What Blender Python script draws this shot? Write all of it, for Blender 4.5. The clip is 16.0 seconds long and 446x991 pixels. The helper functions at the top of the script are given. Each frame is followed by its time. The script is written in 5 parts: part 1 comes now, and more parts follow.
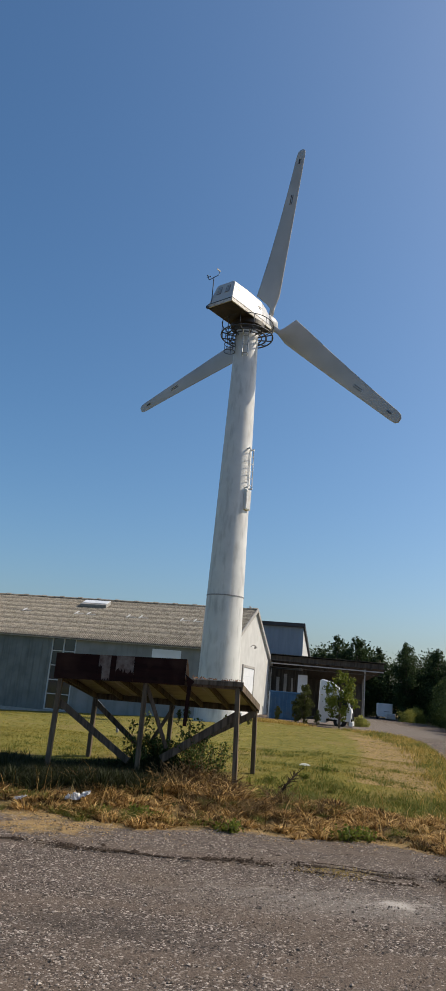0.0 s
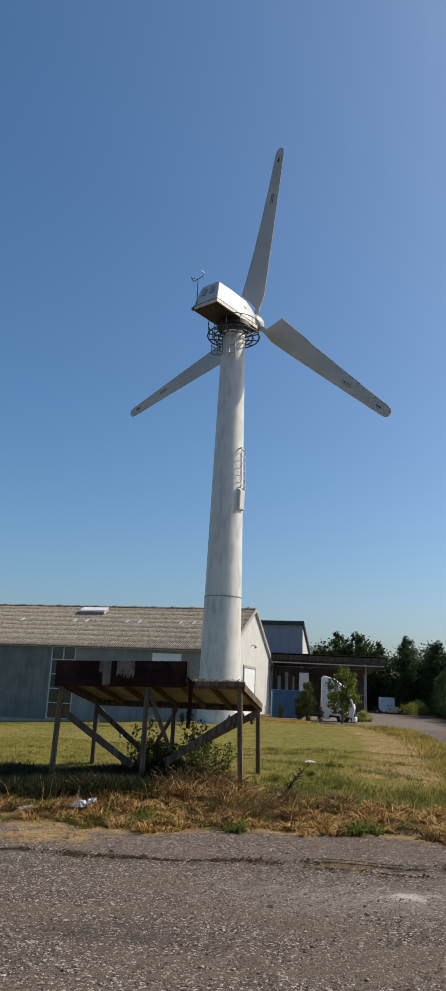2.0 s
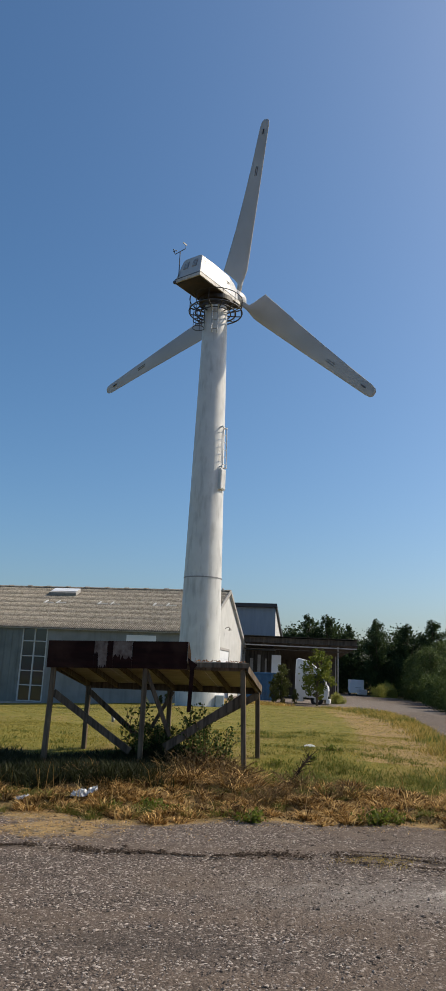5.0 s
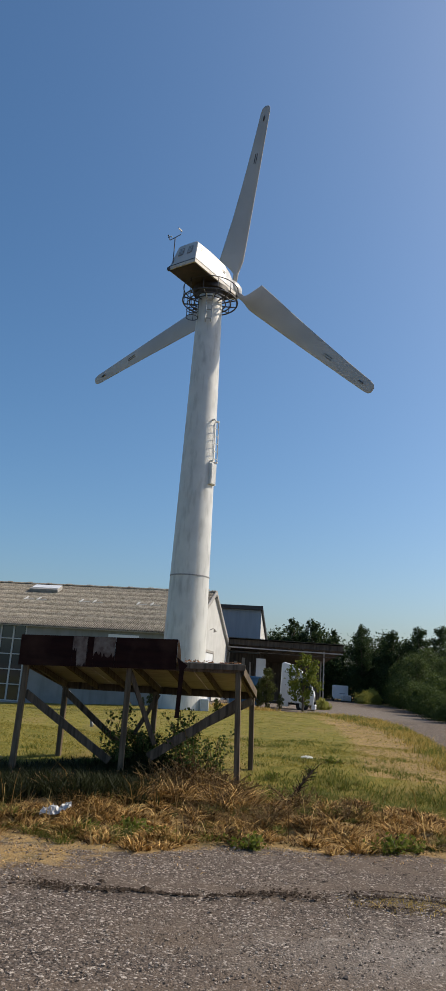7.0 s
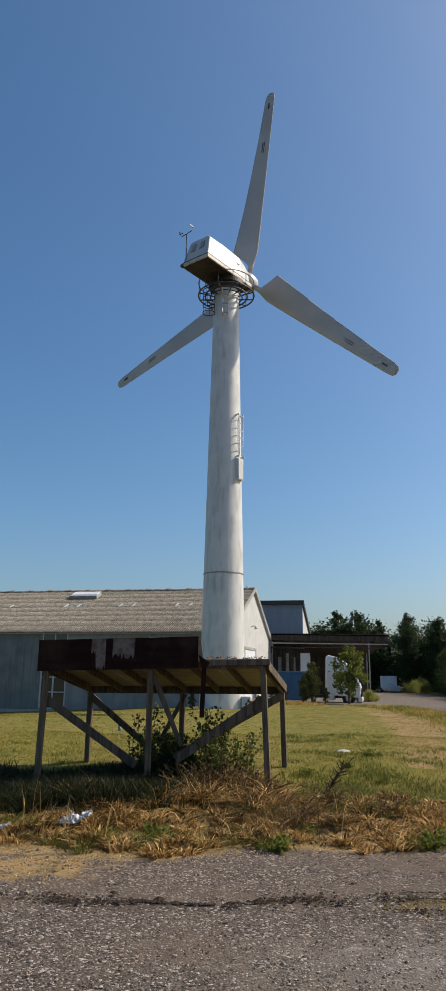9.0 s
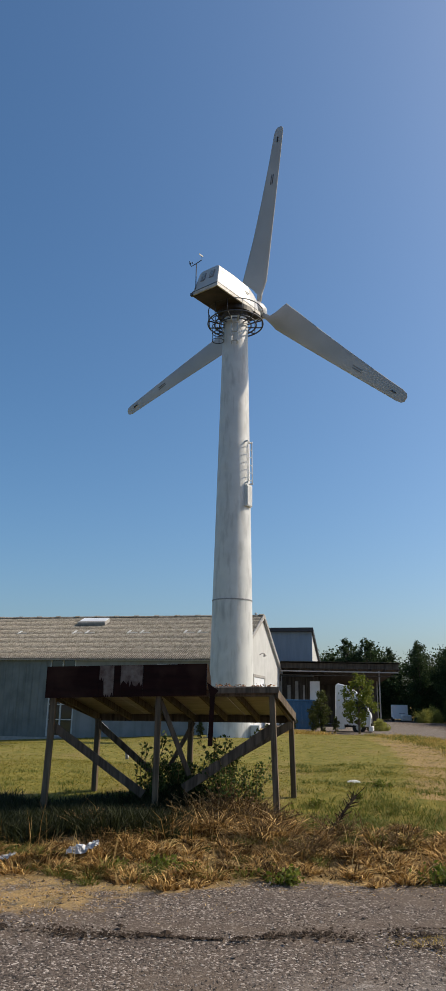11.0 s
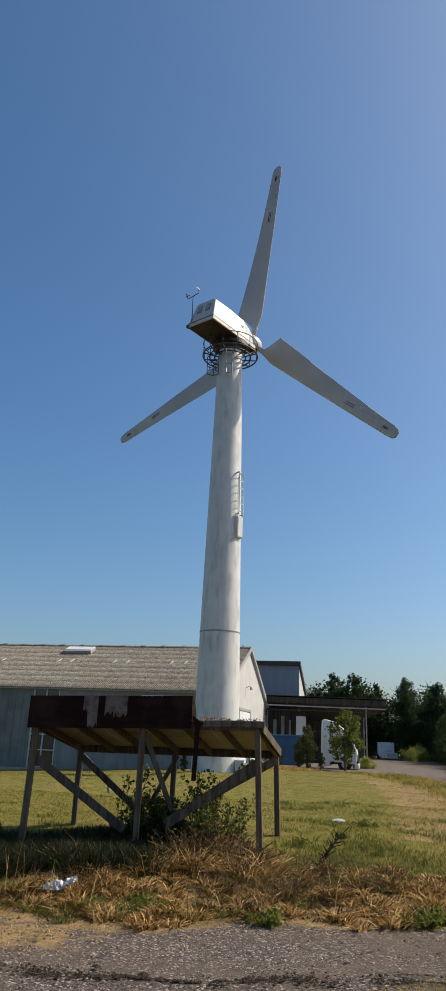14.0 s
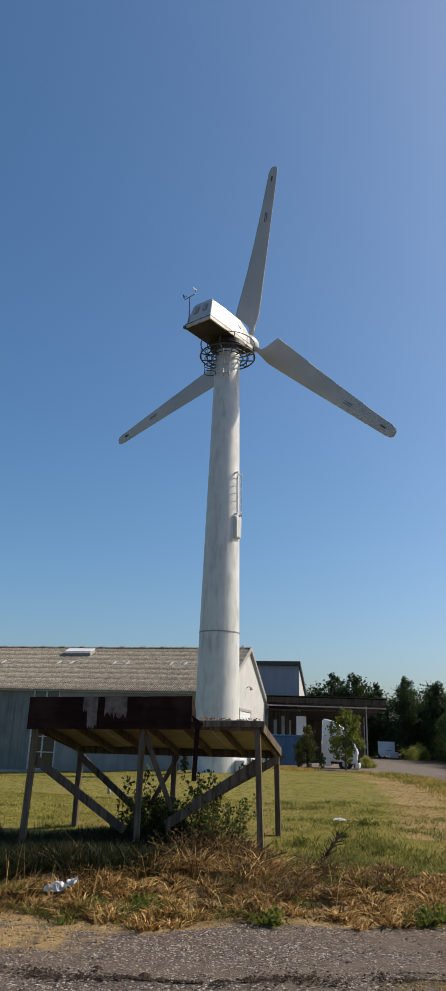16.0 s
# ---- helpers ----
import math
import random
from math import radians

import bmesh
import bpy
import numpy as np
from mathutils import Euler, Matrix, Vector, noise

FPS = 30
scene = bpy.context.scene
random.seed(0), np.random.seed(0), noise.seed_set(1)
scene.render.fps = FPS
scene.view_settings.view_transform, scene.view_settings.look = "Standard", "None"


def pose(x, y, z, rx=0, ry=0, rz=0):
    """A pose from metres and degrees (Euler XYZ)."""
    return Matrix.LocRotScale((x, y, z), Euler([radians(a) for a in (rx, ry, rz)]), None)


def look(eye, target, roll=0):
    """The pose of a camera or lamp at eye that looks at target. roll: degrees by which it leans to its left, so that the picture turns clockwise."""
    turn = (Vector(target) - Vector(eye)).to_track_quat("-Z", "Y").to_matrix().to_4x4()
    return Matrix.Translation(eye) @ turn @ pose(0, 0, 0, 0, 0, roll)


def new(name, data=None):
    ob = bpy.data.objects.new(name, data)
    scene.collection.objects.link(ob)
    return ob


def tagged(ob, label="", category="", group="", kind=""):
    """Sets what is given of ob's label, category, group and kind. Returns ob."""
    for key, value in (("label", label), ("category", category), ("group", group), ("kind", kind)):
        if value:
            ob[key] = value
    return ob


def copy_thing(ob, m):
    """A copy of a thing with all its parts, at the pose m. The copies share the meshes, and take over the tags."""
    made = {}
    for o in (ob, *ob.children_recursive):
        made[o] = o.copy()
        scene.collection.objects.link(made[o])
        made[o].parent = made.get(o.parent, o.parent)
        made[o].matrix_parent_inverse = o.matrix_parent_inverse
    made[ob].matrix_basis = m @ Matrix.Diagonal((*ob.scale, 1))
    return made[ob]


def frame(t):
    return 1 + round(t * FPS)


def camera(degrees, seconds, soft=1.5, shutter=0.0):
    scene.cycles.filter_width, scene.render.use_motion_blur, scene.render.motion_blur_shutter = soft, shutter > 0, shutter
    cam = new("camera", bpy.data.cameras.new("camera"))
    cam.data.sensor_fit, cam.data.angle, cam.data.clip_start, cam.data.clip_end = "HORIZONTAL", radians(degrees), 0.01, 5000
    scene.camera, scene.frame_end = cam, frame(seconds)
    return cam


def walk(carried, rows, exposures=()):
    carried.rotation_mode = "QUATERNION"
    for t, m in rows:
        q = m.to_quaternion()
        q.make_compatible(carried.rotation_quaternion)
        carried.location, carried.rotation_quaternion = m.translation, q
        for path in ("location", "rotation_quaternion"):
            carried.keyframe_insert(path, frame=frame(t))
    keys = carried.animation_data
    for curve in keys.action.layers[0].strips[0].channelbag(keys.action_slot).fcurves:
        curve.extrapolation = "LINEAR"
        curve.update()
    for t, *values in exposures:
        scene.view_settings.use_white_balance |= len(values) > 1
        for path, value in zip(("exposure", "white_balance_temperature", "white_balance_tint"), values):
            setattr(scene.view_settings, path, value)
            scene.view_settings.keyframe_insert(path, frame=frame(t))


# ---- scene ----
cam = camera(34.5, 16.0)
PATH = [
    (0, (-0.139, -0.285, 2.398), (-0.149, 1.647, 2.913), 5.0),
    (0.5, (-0.117, -0.304, 2.391), (-0.083, 1.625, 2.918), 4.0),
    (1, (-0.131, -0.293, 2.385), (-0.105, 1.637, 2.911), 3.2),
    (1.5, (-0.141, -0.276, 2.377), (-0.119, 1.653, 2.902), 2.7),
    (2, (-0.139, -0.246, 2.376), (-0.131, 1.685, 2.896), 2.4),
    (2.5, (-0.181, -0.229, 2.368), (-0.179, 1.702, 2.887), 2.7),
    (3, (-0.293, -0.256, 2.418), (-0.284, 1.677, 2.929), 2.4),
    (3.5, (-0.406, -0.259, 2.409), (-0.338, 1.684, 2.88), 0.9),
    (4, (-0.582, -0.144, 2.387), (-0.514, 1.808, 2.817), 1.4),
    (4.5, (-0.823, 0.256, 2.354), (-0.739, 2.197, 2.827), 1.9),
    (7, (-1.073, 2.381, 2.305), (-0.932, 4.316, 2.794), 3.7),
    (7.5, (-0.912, 2.681, 2.331), (-0.758, 4.613, 2.823), 2.3),
    (8, (-0.736, 2.82, 2.311), (-0.657, 4.758, 2.799), 1.7),
    (8.5, (-0.617, 2.839, 2.275), (-0.568, 4.779, 2.759), 0.9),
    (9, (-0.562, 2.86, 2.282), (-0.524, 4.801, 2.763), 0.6),
    (11.5, (-0.561, 2.833, 2.278), (-0.556, 4.751, 2.844), 1.1),
    (12, (-0.573, 2.855, 2.275), (-0.57, 4.772, 2.847), 1.4),
    (12.5, (-0.576, 2.836, 2.272), (-0.571, 4.752, 2.848), 1.6),
    (13, (-0.569, 2.828, 2.276), (-0.554, 4.742, 2.855), 1.7),
    (13.5, (-0.558, 2.815, 2.282), (-0.536, 4.72, 2.889), 1.9),
    (14, (-0.563, 2.819, 2.286), (-0.528, 4.716, 2.919), 2.2),
    (14.5, (-0.547, 2.819, 2.277), (-0.501, 4.711, 2.925), 2.2),
    (15, (-0.542, 2.84, 2.264), (-0.494, 4.731, 2.914), 2.0),
    (15.5, (-0.546, 2.839, 2.267), (-0.5, 4.732, 2.912), 1.8),
    (16, (-0.553, 2.839, 2.271), (-0.514, 4.735, 2.906), 1.7),
]
walk(cam, [(t, look(eye, target, roll)) for t, eye, target, roll in PATH])


# ---------- light ----------
SUN_EL, SUN_AZ = radians(43), radians(11)         # azimuth measured from +x towards +y
sun_dir = Vector((math.cos(SUN_EL) * math.cos(SUN_AZ), math.cos(SUN_EL) * math.sin(SUN_AZ), math.sin(SUN_EL)))
world = bpy.data.worlds.new("sky")
scene.world = world
world.use_nodes = True
wn, wl = world.node_tree.nodes, world.node_tree.links
sky = wn.new("ShaderNodeTexSky")
sky.sky_type = "NISHITA"
sky.sun_disc = False
sky.sun_elevation = SUN_EL
sky.sun_rotation = radians(90) - SUN_AZ
sky.air_density, sky.dust_density, sky.ozone_density = 1.0, 2.4, 7.4
wn["Background"].inputs["Strength"].default_value = 0.147
rich = wn.new("ShaderNodeHueSaturation")                # clear, dry summer sky
rich.inputs["Saturation"].default_value = 1.13
wl.new(sky.outputs["Color"], rich.inputs["Color"])
tint = wn.new("ShaderNodeMix")                          # faint violet summer haze
tint.data_type, tint.blend_type = "RGBA", "MULTIPLY"
tint.inputs["Factor"].default_value = 1.0
tint.inputs["B"].default_value = (1.12, 1.045, 0.91, 1)
wl.new(rich.outputs["Color"], tint.inputs["A"])
wl.new(tint.outputs["Result"], wn["Background"].inputs["Color"])
sun_data = bpy.data.lights.new("sun", "SUN")
sun_data.energy, sun_data.angle, sun_data.color = 4.6, radians(0.53), (1.0, 0.88, 0.70)
sun = new("sun", sun_data)
sun.matrix_world = look(sun_dir * 60, (0, 0, 0))


# ---------- materials ----------
def surface(name, c1, c2, scale=3.0, rough=0.7, bump=0.2, bscale=40.0, metal=0.0, stretch=(1, 1, 1), c3=None, s3=0.5, a3=0.5, stretch3=(1, 1, 1), island=0.0, depth=0.01):
    """Two-colour grain at one scale, stains at another, bump, and a little change from piece to piece."""
    m = bpy.data.materials.new(name)
    m.use_nodes = True
    n, l = m.node_tree.nodes, m.node_tree.links
    b = n["Principled BSDF"]
    co = n.new("ShaderNodeTexCoord")

    def noise_at(sc, st, detail=5.0, lo=0.35, hi=0.65):
        mp = n.new("ShaderNodeMapping")
        mp.inputs["Scale"].default_value = st
        l.new(co.outputs["Object"], mp.inputs["Vector"])
        t = n.new("ShaderNodeTexNoise")
        t.inputs["Scale"].default_value, t.inputs["Detail"].default_value = sc, detail
        l.new(mp.outputs["Vector"], t.inputs["Vector"])
        r = n.new("ShaderNodeMapRange")
        r.inputs["From Min"].default_value, r.inputs["From Max"].default_value = lo, hi
        l.new(t.outputs["Fac"], r.inputs["Value"])
        return t.outputs["Fac"], r.outputs["Result"]

    def mix(fac, a, c):
        x = n.new("ShaderNodeMix")
        x.data_type = "RGBA"
        for sock, v in ((x.inputs["Factor"], fac), (x.inputs["A"], a), (x.inputs["B"], c)):
            if isinstance(v, (tuple, list)):
                sock.default_value = (*v, 1)
            elif isinstance(v, float):
                sock.default_value = v
            else:
                l.new(v, sock)
        return x.outputs["Result"]

    _, f = noise_at(scale, stretch)
    col = mix(f, c1, c2)
    if c3:
        _, g = noise_at(s3, stretch3, 6.0, 0.5, 0.72)
        k = n.new("ShaderNodeMath")
        k.operation = "MULTIPLY"
        k.inputs[1].default_value = a3
        l.new(g, k.inputs[0])
        col = mix(k.outputs["Value"], col, c3)
    if island:
        info = n.new("ShaderNodeObjectInfo")
        hs = n.new("ShaderNodeHueSaturation")
        mr = n.new("ShaderNodeMapRange")
        mr.inputs["To Min"].default_value, mr.inputs["To Max"].default_value = 1 - island, 1 + island
        l.new(info.outputs["Random"], mr.inputs["Value"])
        l.new(mr.outputs["Result"], hs.inputs["Value"])
        l.new(col, hs.inputs["Color"])
        col = hs.outputs["Color"]
    l.new(col, b.inputs["Base Color"])
    b.inputs["Roughness"].default_value, b.inputs["Metallic"].default_value = rough, metal
    if rough >= 0.8:
        b.inputs["Specular IOR Level"].default_value = 0.2
    if bump:
        h, _ = noise_at(bscale, stretch)
        bp = n.new("ShaderNodeBump")
        bp.inputs["Strength"].default_value, bp.inputs["Distance"].default_value = bump, depth
        l.new(h, bp.inputs["Height"])
        l.new(bp.outputs["Normal"], b.inputs["Normal"])
    return m


def leafy(name, c1, c2, c3, rough=0.6, through_light=0.35):
    """Leaves and blades: colour changes from leaf to leaf, and some light comes through."""
    m = bpy.data.materials.new(name)
    m.use_nodes = True
    n, l = m.node_tree.nodes, m.node_tree.links
    b, out = n["Principled BSDF"], n["Material Output"]
    geo = n.new("ShaderNodeNewGeometry")
    ramp = n.new("ShaderNodeValToRGB")
    ramp.color_ramp.elements[0].color, ramp.color_ramp.elements[1].color = (*c1, 1), (*c3, 1)
    mid = ramp.color_ramp.elements.new(0.5)
    mid.color = (*c2, 1)
    l.new(geo.outputs["Random Per Island"], ramp.inputs["Fac"])
    l.new(ramp.outputs["Color"], b.inputs["Base Color"])
    b.inputs["Roughness"].default_value = rough
    b.inputs["Specular IOR Level"].default_value = 0.2
    tr = n.new("ShaderNodeBsdfTranslucent")
    l.new(ramp.outputs["Color"], tr.inputs["Color"])
    ms = n.new("ShaderNodeMixShader")
    ms.inputs["Fac"].default_value = through_light
    l.new(b.outputs["BSDF"], ms.inputs[1])
    l.new(tr.outputs["BSDF"], ms.inputs[2])
    l.new(ms.outputs["Shader"], out.inputs["Surface"])
    return m


def glass(name, tint=(0.02, 0.03, 0.035)):
    m = bpy.data.materials.new(name)
    m.use_nodes = True
    b = m.node_tree.nodes["Principled BSDF"]
    b.inputs["Base Color"].default_value, b.inputs["Roughness"].default_value = (*tint, 1), 0.06
    b.inputs["Specular IOR Level"].default_value = 0.8
    return m


def ground_material():
    """Gravel yard, dry verge, mown lawn and track, kept apart by the zones stored on the ground sheet."""
    m = bpy.data.materials.new("ground")
    m.use_nodes = True
    n, l = m.node_tree.nodes, m.node_tree.links
    b = n["Principled BSDF"]
    b.inputs["Roughness"].default_value = 0.95
    b.inputs["Specular IOR Level"].default_value = 0.15
    co = n.new("ShaderNodeTexCoord")

    def tex(kind, sc, detail=4.0):
        t = n.new(kind)
        t.inputs["Scale"].default_value = sc
        if kind == "ShaderNodeTexNoise":
            t.inputs["Detail"].default_value = detail
        l.new(co.outputs["Object"], t.inputs["Vector"])
        return t

    def rng(sock, lo, hi, a=0.0, c=1.0):
        r = n.new("ShaderNodeMapRange")
        for k, v in (("From Min", lo), ("From Max", hi), ("To Min", a), ("To Max", c)):
            r.inputs[k].default_value = v
        l.new(sock, r.inputs["Value"])
        return r.outputs["Result"]

    def mix(fac, a, c):
        x = n.new("ShaderNodeMix")
        x.data_type = "RGBA"
        for sock, v in ((x.inputs["Factor"], fac), (x.inputs["A"], a), (x.inputs["B"], c)):
            if isinstance(v, tuple):
                sock.default_value = (*v, 1)
            else:
                l.new(v, sock)
        return x.outputs["Result"]

    def add(a, c, op="ADD"):
        x = n.new("ShaderNodeMath")
        x.operation = op
        l.new(a, x.inputs[0])
        if isinstance(c, float):
            x.inputs[1].default_value = c
        else:
            l.new(c, x.inputs[1])
        return x.outputs["Value"]

    def zone(name):
        x = n.new("ShaderNodeAttribute")
        x.attribute_name = name
        return x.outputs["Fac"]

    stones = tex("ShaderNodeTexVoronoi", 42.0)
    wide, mid, fine = tex("ShaderNodeTexNoise", 0.7), tex("ShaderNodeTexNoise", 3.5), tex("ShaderNodeTexNoise", 55.0)
    fleck = n.new("ShaderNodeSeparateColor")
    l.new(stones.outputs["Color"], fleck.inputs["Color"])
    gravel = mix(rng(fine.outputs["Fac"], 0.35, 0.65), (0.064, 0.050, 0.041), (0.172, 0.134, 0.107))
    gravel = mix(rng(fleck.outputs["Red"], 0.80, 0.95), gravel, (0.44, 0.385, 0.335))
    gravel = mix(rng(fleck.outputs["Green"], 0.65, 0.9), gravel, (0.038, 0.031, 0.027))
    gravel = mix(rng(wide.outputs["Fac"], 0.5, 0.72, 0.0, 0.7), gravel, (0.128, 0.096, 0.070))
    mp = n.new("ShaderNodeMapping")
    mp.inputs["Scale"].default_value = (0.22, 1.0, 1.0)
    l.new(co.outputs["Object"], mp.inputs["Vector"])
    rut = n.new("ShaderNodeTexNoise")
    rut.inputs["Scale"].default_value, rut.inputs["Detail"].default_value = 1.1, 3.0
    l.new(mp.outputs["Vector"], rut.inputs["Vector"])
    gravel = mix(rng(rut.outputs["Fac"], 0.48, 0.62, 0.0, 0.6), gravel, (0.128, 0.096, 0.072))
    gravel = mix(rng(rut.outputs["Fac"], 0.44, 0.30, 0.0, 0.5), gravel, (0.055, 0.045, 0.038))
    gravel = mix(rng(mid.outputs["Fac"], 0.6, 0.8, 0.0, 0.5), gravel, (0.055, 0.042, 0.033))
    lawn = mix(rng(mid.outputs["Fac"], 0.35, 0.65), (0.122, 0.117, 0.020), (0.232, 0.190, 0.044))
    lawn = mix(rng(fine.outputs["Fac"], 0.5, 0.75, 0.0, 0.6), lawn, (0.09, 0.10, 0.016))
    lawn = mix(rng(wide.outputs["Fac"], 0.52, 0.68, 0.0, 0.6), lawn, (0.25, 0.18, 0.07))
    straw = mix(rng(fine.outputs["Fac"], 0.35, 0.65), (0.19, 0.122, 0.050), (0.41, 0.285, 0.13))
    straw = mix(rng(mid.outputs["Fac"], 0.5, 0.7, 0.0, 0.8), straw, (0.10, 0.085, 0.03))
    wob = rng(add(mid.outputs["Fac"], rng(fine.outputs["Fac"], 0.2, 0.8, -0.2, 0.2)), 0.2, 0.8, -0.3, 0.3)

    def mask(name):
        return rng(add(zone(name), wob), 0.4, 0.6)

    col = mix(mask("dry"), lawn, straw)
    col = mix(mask("gravel"), col, gravel)
    col = mix(rng(add(zone("dust"), wob), 0.15, 1.1, 0.0, 0.55), col, (0.235, 0.21, 0.185))
    col = mix(rng(add(zone("chalk"), wob), 0.40, 0.75, 0.0, 0.85), col, (0.46, 0.42, 0.37))
    col = mix(mask("dirt"), col, (0.035, 0.028, 0.022))
    l.new(col, b.inputs["Base Color"])
    hgt = add(rng(stones.outputs["Distance"], 0.0, 0.6, 1.0, 0.0), fine.outputs["Fac"])
    bp = n.new("ShaderNodeBump")
    bp.inputs["Strength"].default_value, bp.inputs["Distance"].default_value = 0.5, 0.015
    l.new(hgt, bp.inputs["Height"])
    l.new(bp.outputs["Normal"], b.inputs["Normal"])
    return m


M_GROUND = ground_material()
M_TOWER = surface("tower_paint", (0.55, 0.55, 0.54), (0.62, 0.62, 0.605), 1.2, 0.45, 0.05, 9, c3=(0.25, 0.25, 0.24), s3=2.2, a3=0.5, stretch3=(1.6, 1.6, 0.35))
M_GRP = surface("white_gelcoat", (0.45, 0.45, 0.445), (0.51, 0.51, 0.505), 1.5, 0.38, 0.03, 14, c3=(0.45, 0.42, 0.36), s3=1.2, a3=0.35)
M_RUSTYWHITE = surface("rust_streaked_white", (0.48, 0.46, 0.42), (0.56, 0.54, 0.50), 2.5, 0.55, 0.1, 14, c3=(0.20, 0.10, 0.045), s3=3.2, a3=0.6, stretch3=(1, 1, 0.6))
M_BLADE = surface("blade_gelcoat", (0.40, 0.40, 0.40), (0.45, 0.45, 0.45), 0.5, 0.45, 0.02, 10, c3=(0.32, 0.315, 0.31), s3=0.6, a3=0.3)
M_GREASE = surface("oily_steel", (0.012, 0.009, 0.007), (0.036, 0.025, 0.017), 2.0, 0.55, 0.2, 12, c3=(0.075, 0.043, 0.024), s3=1.5, a3=0.6)
M_RAIL = surface("dark_rail", (0.03, 0.035, 0.05), (0.07, 0.075, 0.09), 4, 0.5, 0.1, 30)
M_GALV = surface("galvanised_steel", (0.36, 0.37, 0.37), (0.50, 0.51, 0.51), 6, 0.45, 0.1, 40, metal=0.5)
M_GREY = surface("grey_vent", (0.20, 0.20, 0.21), (0.27, 0.27, 0.28), 5, 0.6, 0.1, 30)
M_POST = surface("weathered_timber", (0.064, 0.048, 0.034), (0.152, 0.115, 0.081), 3, 0.85, 0.5, 14, stretch=(6, 6, 0.5), c3=(0.045, 0.035, 0.024), s3=1.3, a3=0.6, island=0.2)
M_LEG = surface("silvered_timber", (0.088, 0.064, 0.041), (0.178, 0.135, 0.088), 3, 0.85, 0.5, 14, stretch=(6, 6, 0.5), c3=(0.07, 0.055, 0.04), s3=1.3, a3=0.5, island=0.15)
M_DECK = surface("plywood", (0.34, 0.30, 0.245), (0.45, 0.40, 0.33), 2.5, 0.8, 0.2, 18, stretch=(1, 6, 1), c3=(0.23, 0.185, 0.13), s3=0.9, a3=0.5)
M_BOARD = surface("dark_stained_board", (0.012, 0.004, 0.003), (0.022, 0.007, 0.005), 2.5, 0.95, 0.25, 25, stretch=(0.6, 4, 4), c3=(0.055, 0.028, 0.018), s3=1.8, a3=0.6)
M_PATCH = surface("flaking_paint", (0.11, 0.075, 0.06), (0.20, 0.16, 0.13), 9, 0.8, 0.4, 30, c3=(0.05, 0.02, 0.015), s3=6, a3=0.8)
M_RUST = surface("rusted_strip", (0.20, 0.09, 0.04), (0.30, 0.17, 0.09), 7, 0.85, 0.4, 25)
M_ROOF = surface("fibre_cement", (0.165, 0.145, 0.112), (0.34, 0.305, 0.25), 3.2, 0.92, 0.3, 14, stretch=(1, 1, 1), c3=(0.11, 0.09, 0.06), s3=4.5, a3=0.9, depth=0.02)
M_ROOFDARK = surface("mossy_sheet", (0.035, 0.035, 0.026), (0.11, 0.10, 0.078), 1.3, 0.95, 0.5, 9, c3=(0.03, 0.028, 0.02), s3=0.6, a3=0.8, depth=0.04)
M_WALL = surface("grey_render", (0.185, 0.195, 0.195), (0.23, 0.24, 0.24), 1.0, 0.75, 0.15, 20, c3=(0.13, 0.138, 0.135), s3=0.9, a3=0.6, stretch3=(2.5, 2.5, 0.25))
M_STEELWALL = surface("blue_grey_sheet", (0.105, 0.125, 0.128), (0.155, 0.178, 0.18), 1.0, 0.5, 0.1, 16, c3=(0.07, 0.083, 0.08), s3=1.2, a3=0.6, stretch3=(3, 3, 0.2))
M_GABLE = surface("white_render", (0.47, 0.47, 0.455), (0.53, 0.53, 0.515), 1.0, 0.8, 0.15, 20, c3=(0.40, 0.395, 0.38), s3=0.7, a3=0.3)
M_FRAME = surface("white_frame", (0.40, 0.42, 0.43), (0.48, 0.50, 0.51), 4, 0.5, 0.05, 20)
M_TRIM = surface("grey_trim", (0.27, 0.26, 0.24), (0.36, 0.34, 0.31), 3, 0.7, 0.15, 20)
M_BLUE = surface("blue_cladding", (0.165, 0.21, 0.265), (0.20, 0.25, 0.305), 0.8, 0.55, 0.05, 10, stretch=(4, 4, 0.4))
M_BLACK = surface("black_trim", (0.015, 0.016, 0.02), (0.03, 0.03, 0.035), 3, 0.5, 0.05, 20)
M_PANEL = surface("pale_panel", (0.66, 0.68, 0.70), (0.74, 0.76, 0.78), 1.0, 0.5, 0.05, 12)
M_DARKIN = surface("shed_boards", (0.045, 0.038, 0.031), (0.10, 0.085, 0.07), 1.4, 0.85, 0.3, 14, stretch=(4, 4, 0.4))
M_TARP = surface("blue_sheet", (0.018, 0.075, 0.17), (0.03, 0.105, 0.215), 1.6, 0.5, 0.2, 9, c3=(0.06, 0.10, 0.14), s3=1.2, a3=0.5)
M_CAR = surface("white_vehicle_paint", (0.70, 0.71, 0.72), (0.76, 0.77, 0.78), 0.7, 0.3, 0.0)
M_TYRE = surface("tyre_rubber", (0.02, 0.02, 0.02), (0.035, 0.035, 0.035), 8, 0.85, 0.2, 40)
M_GLASS = glass("dark_pane")
M_PLASTIC = surface("plastic_sheet", (0.36, 0.36, 0.36), (0.56, 0.56, 0.56), 12, 0.4, 0.3, 30)
M_BARK = surface("bark", (0.07, 0.055, 0.04), (0.15, 0.12, 0.09), 6, 0.9, 0.5, 20, stretch=(3, 3, 0.6))
M_LEAF = leafy("dark_leaf", (0.018, 0.033, 0.013), (0.036, 0.060, 0.020), (0.072, 0.104, 0.034))
M_LEAF2 = leafy("fresh_leaf", (0.075, 0.10, 0.014), (0.13, 0.16, 0.022), (0.21, 0.225, 0.04), through_light=0.45)
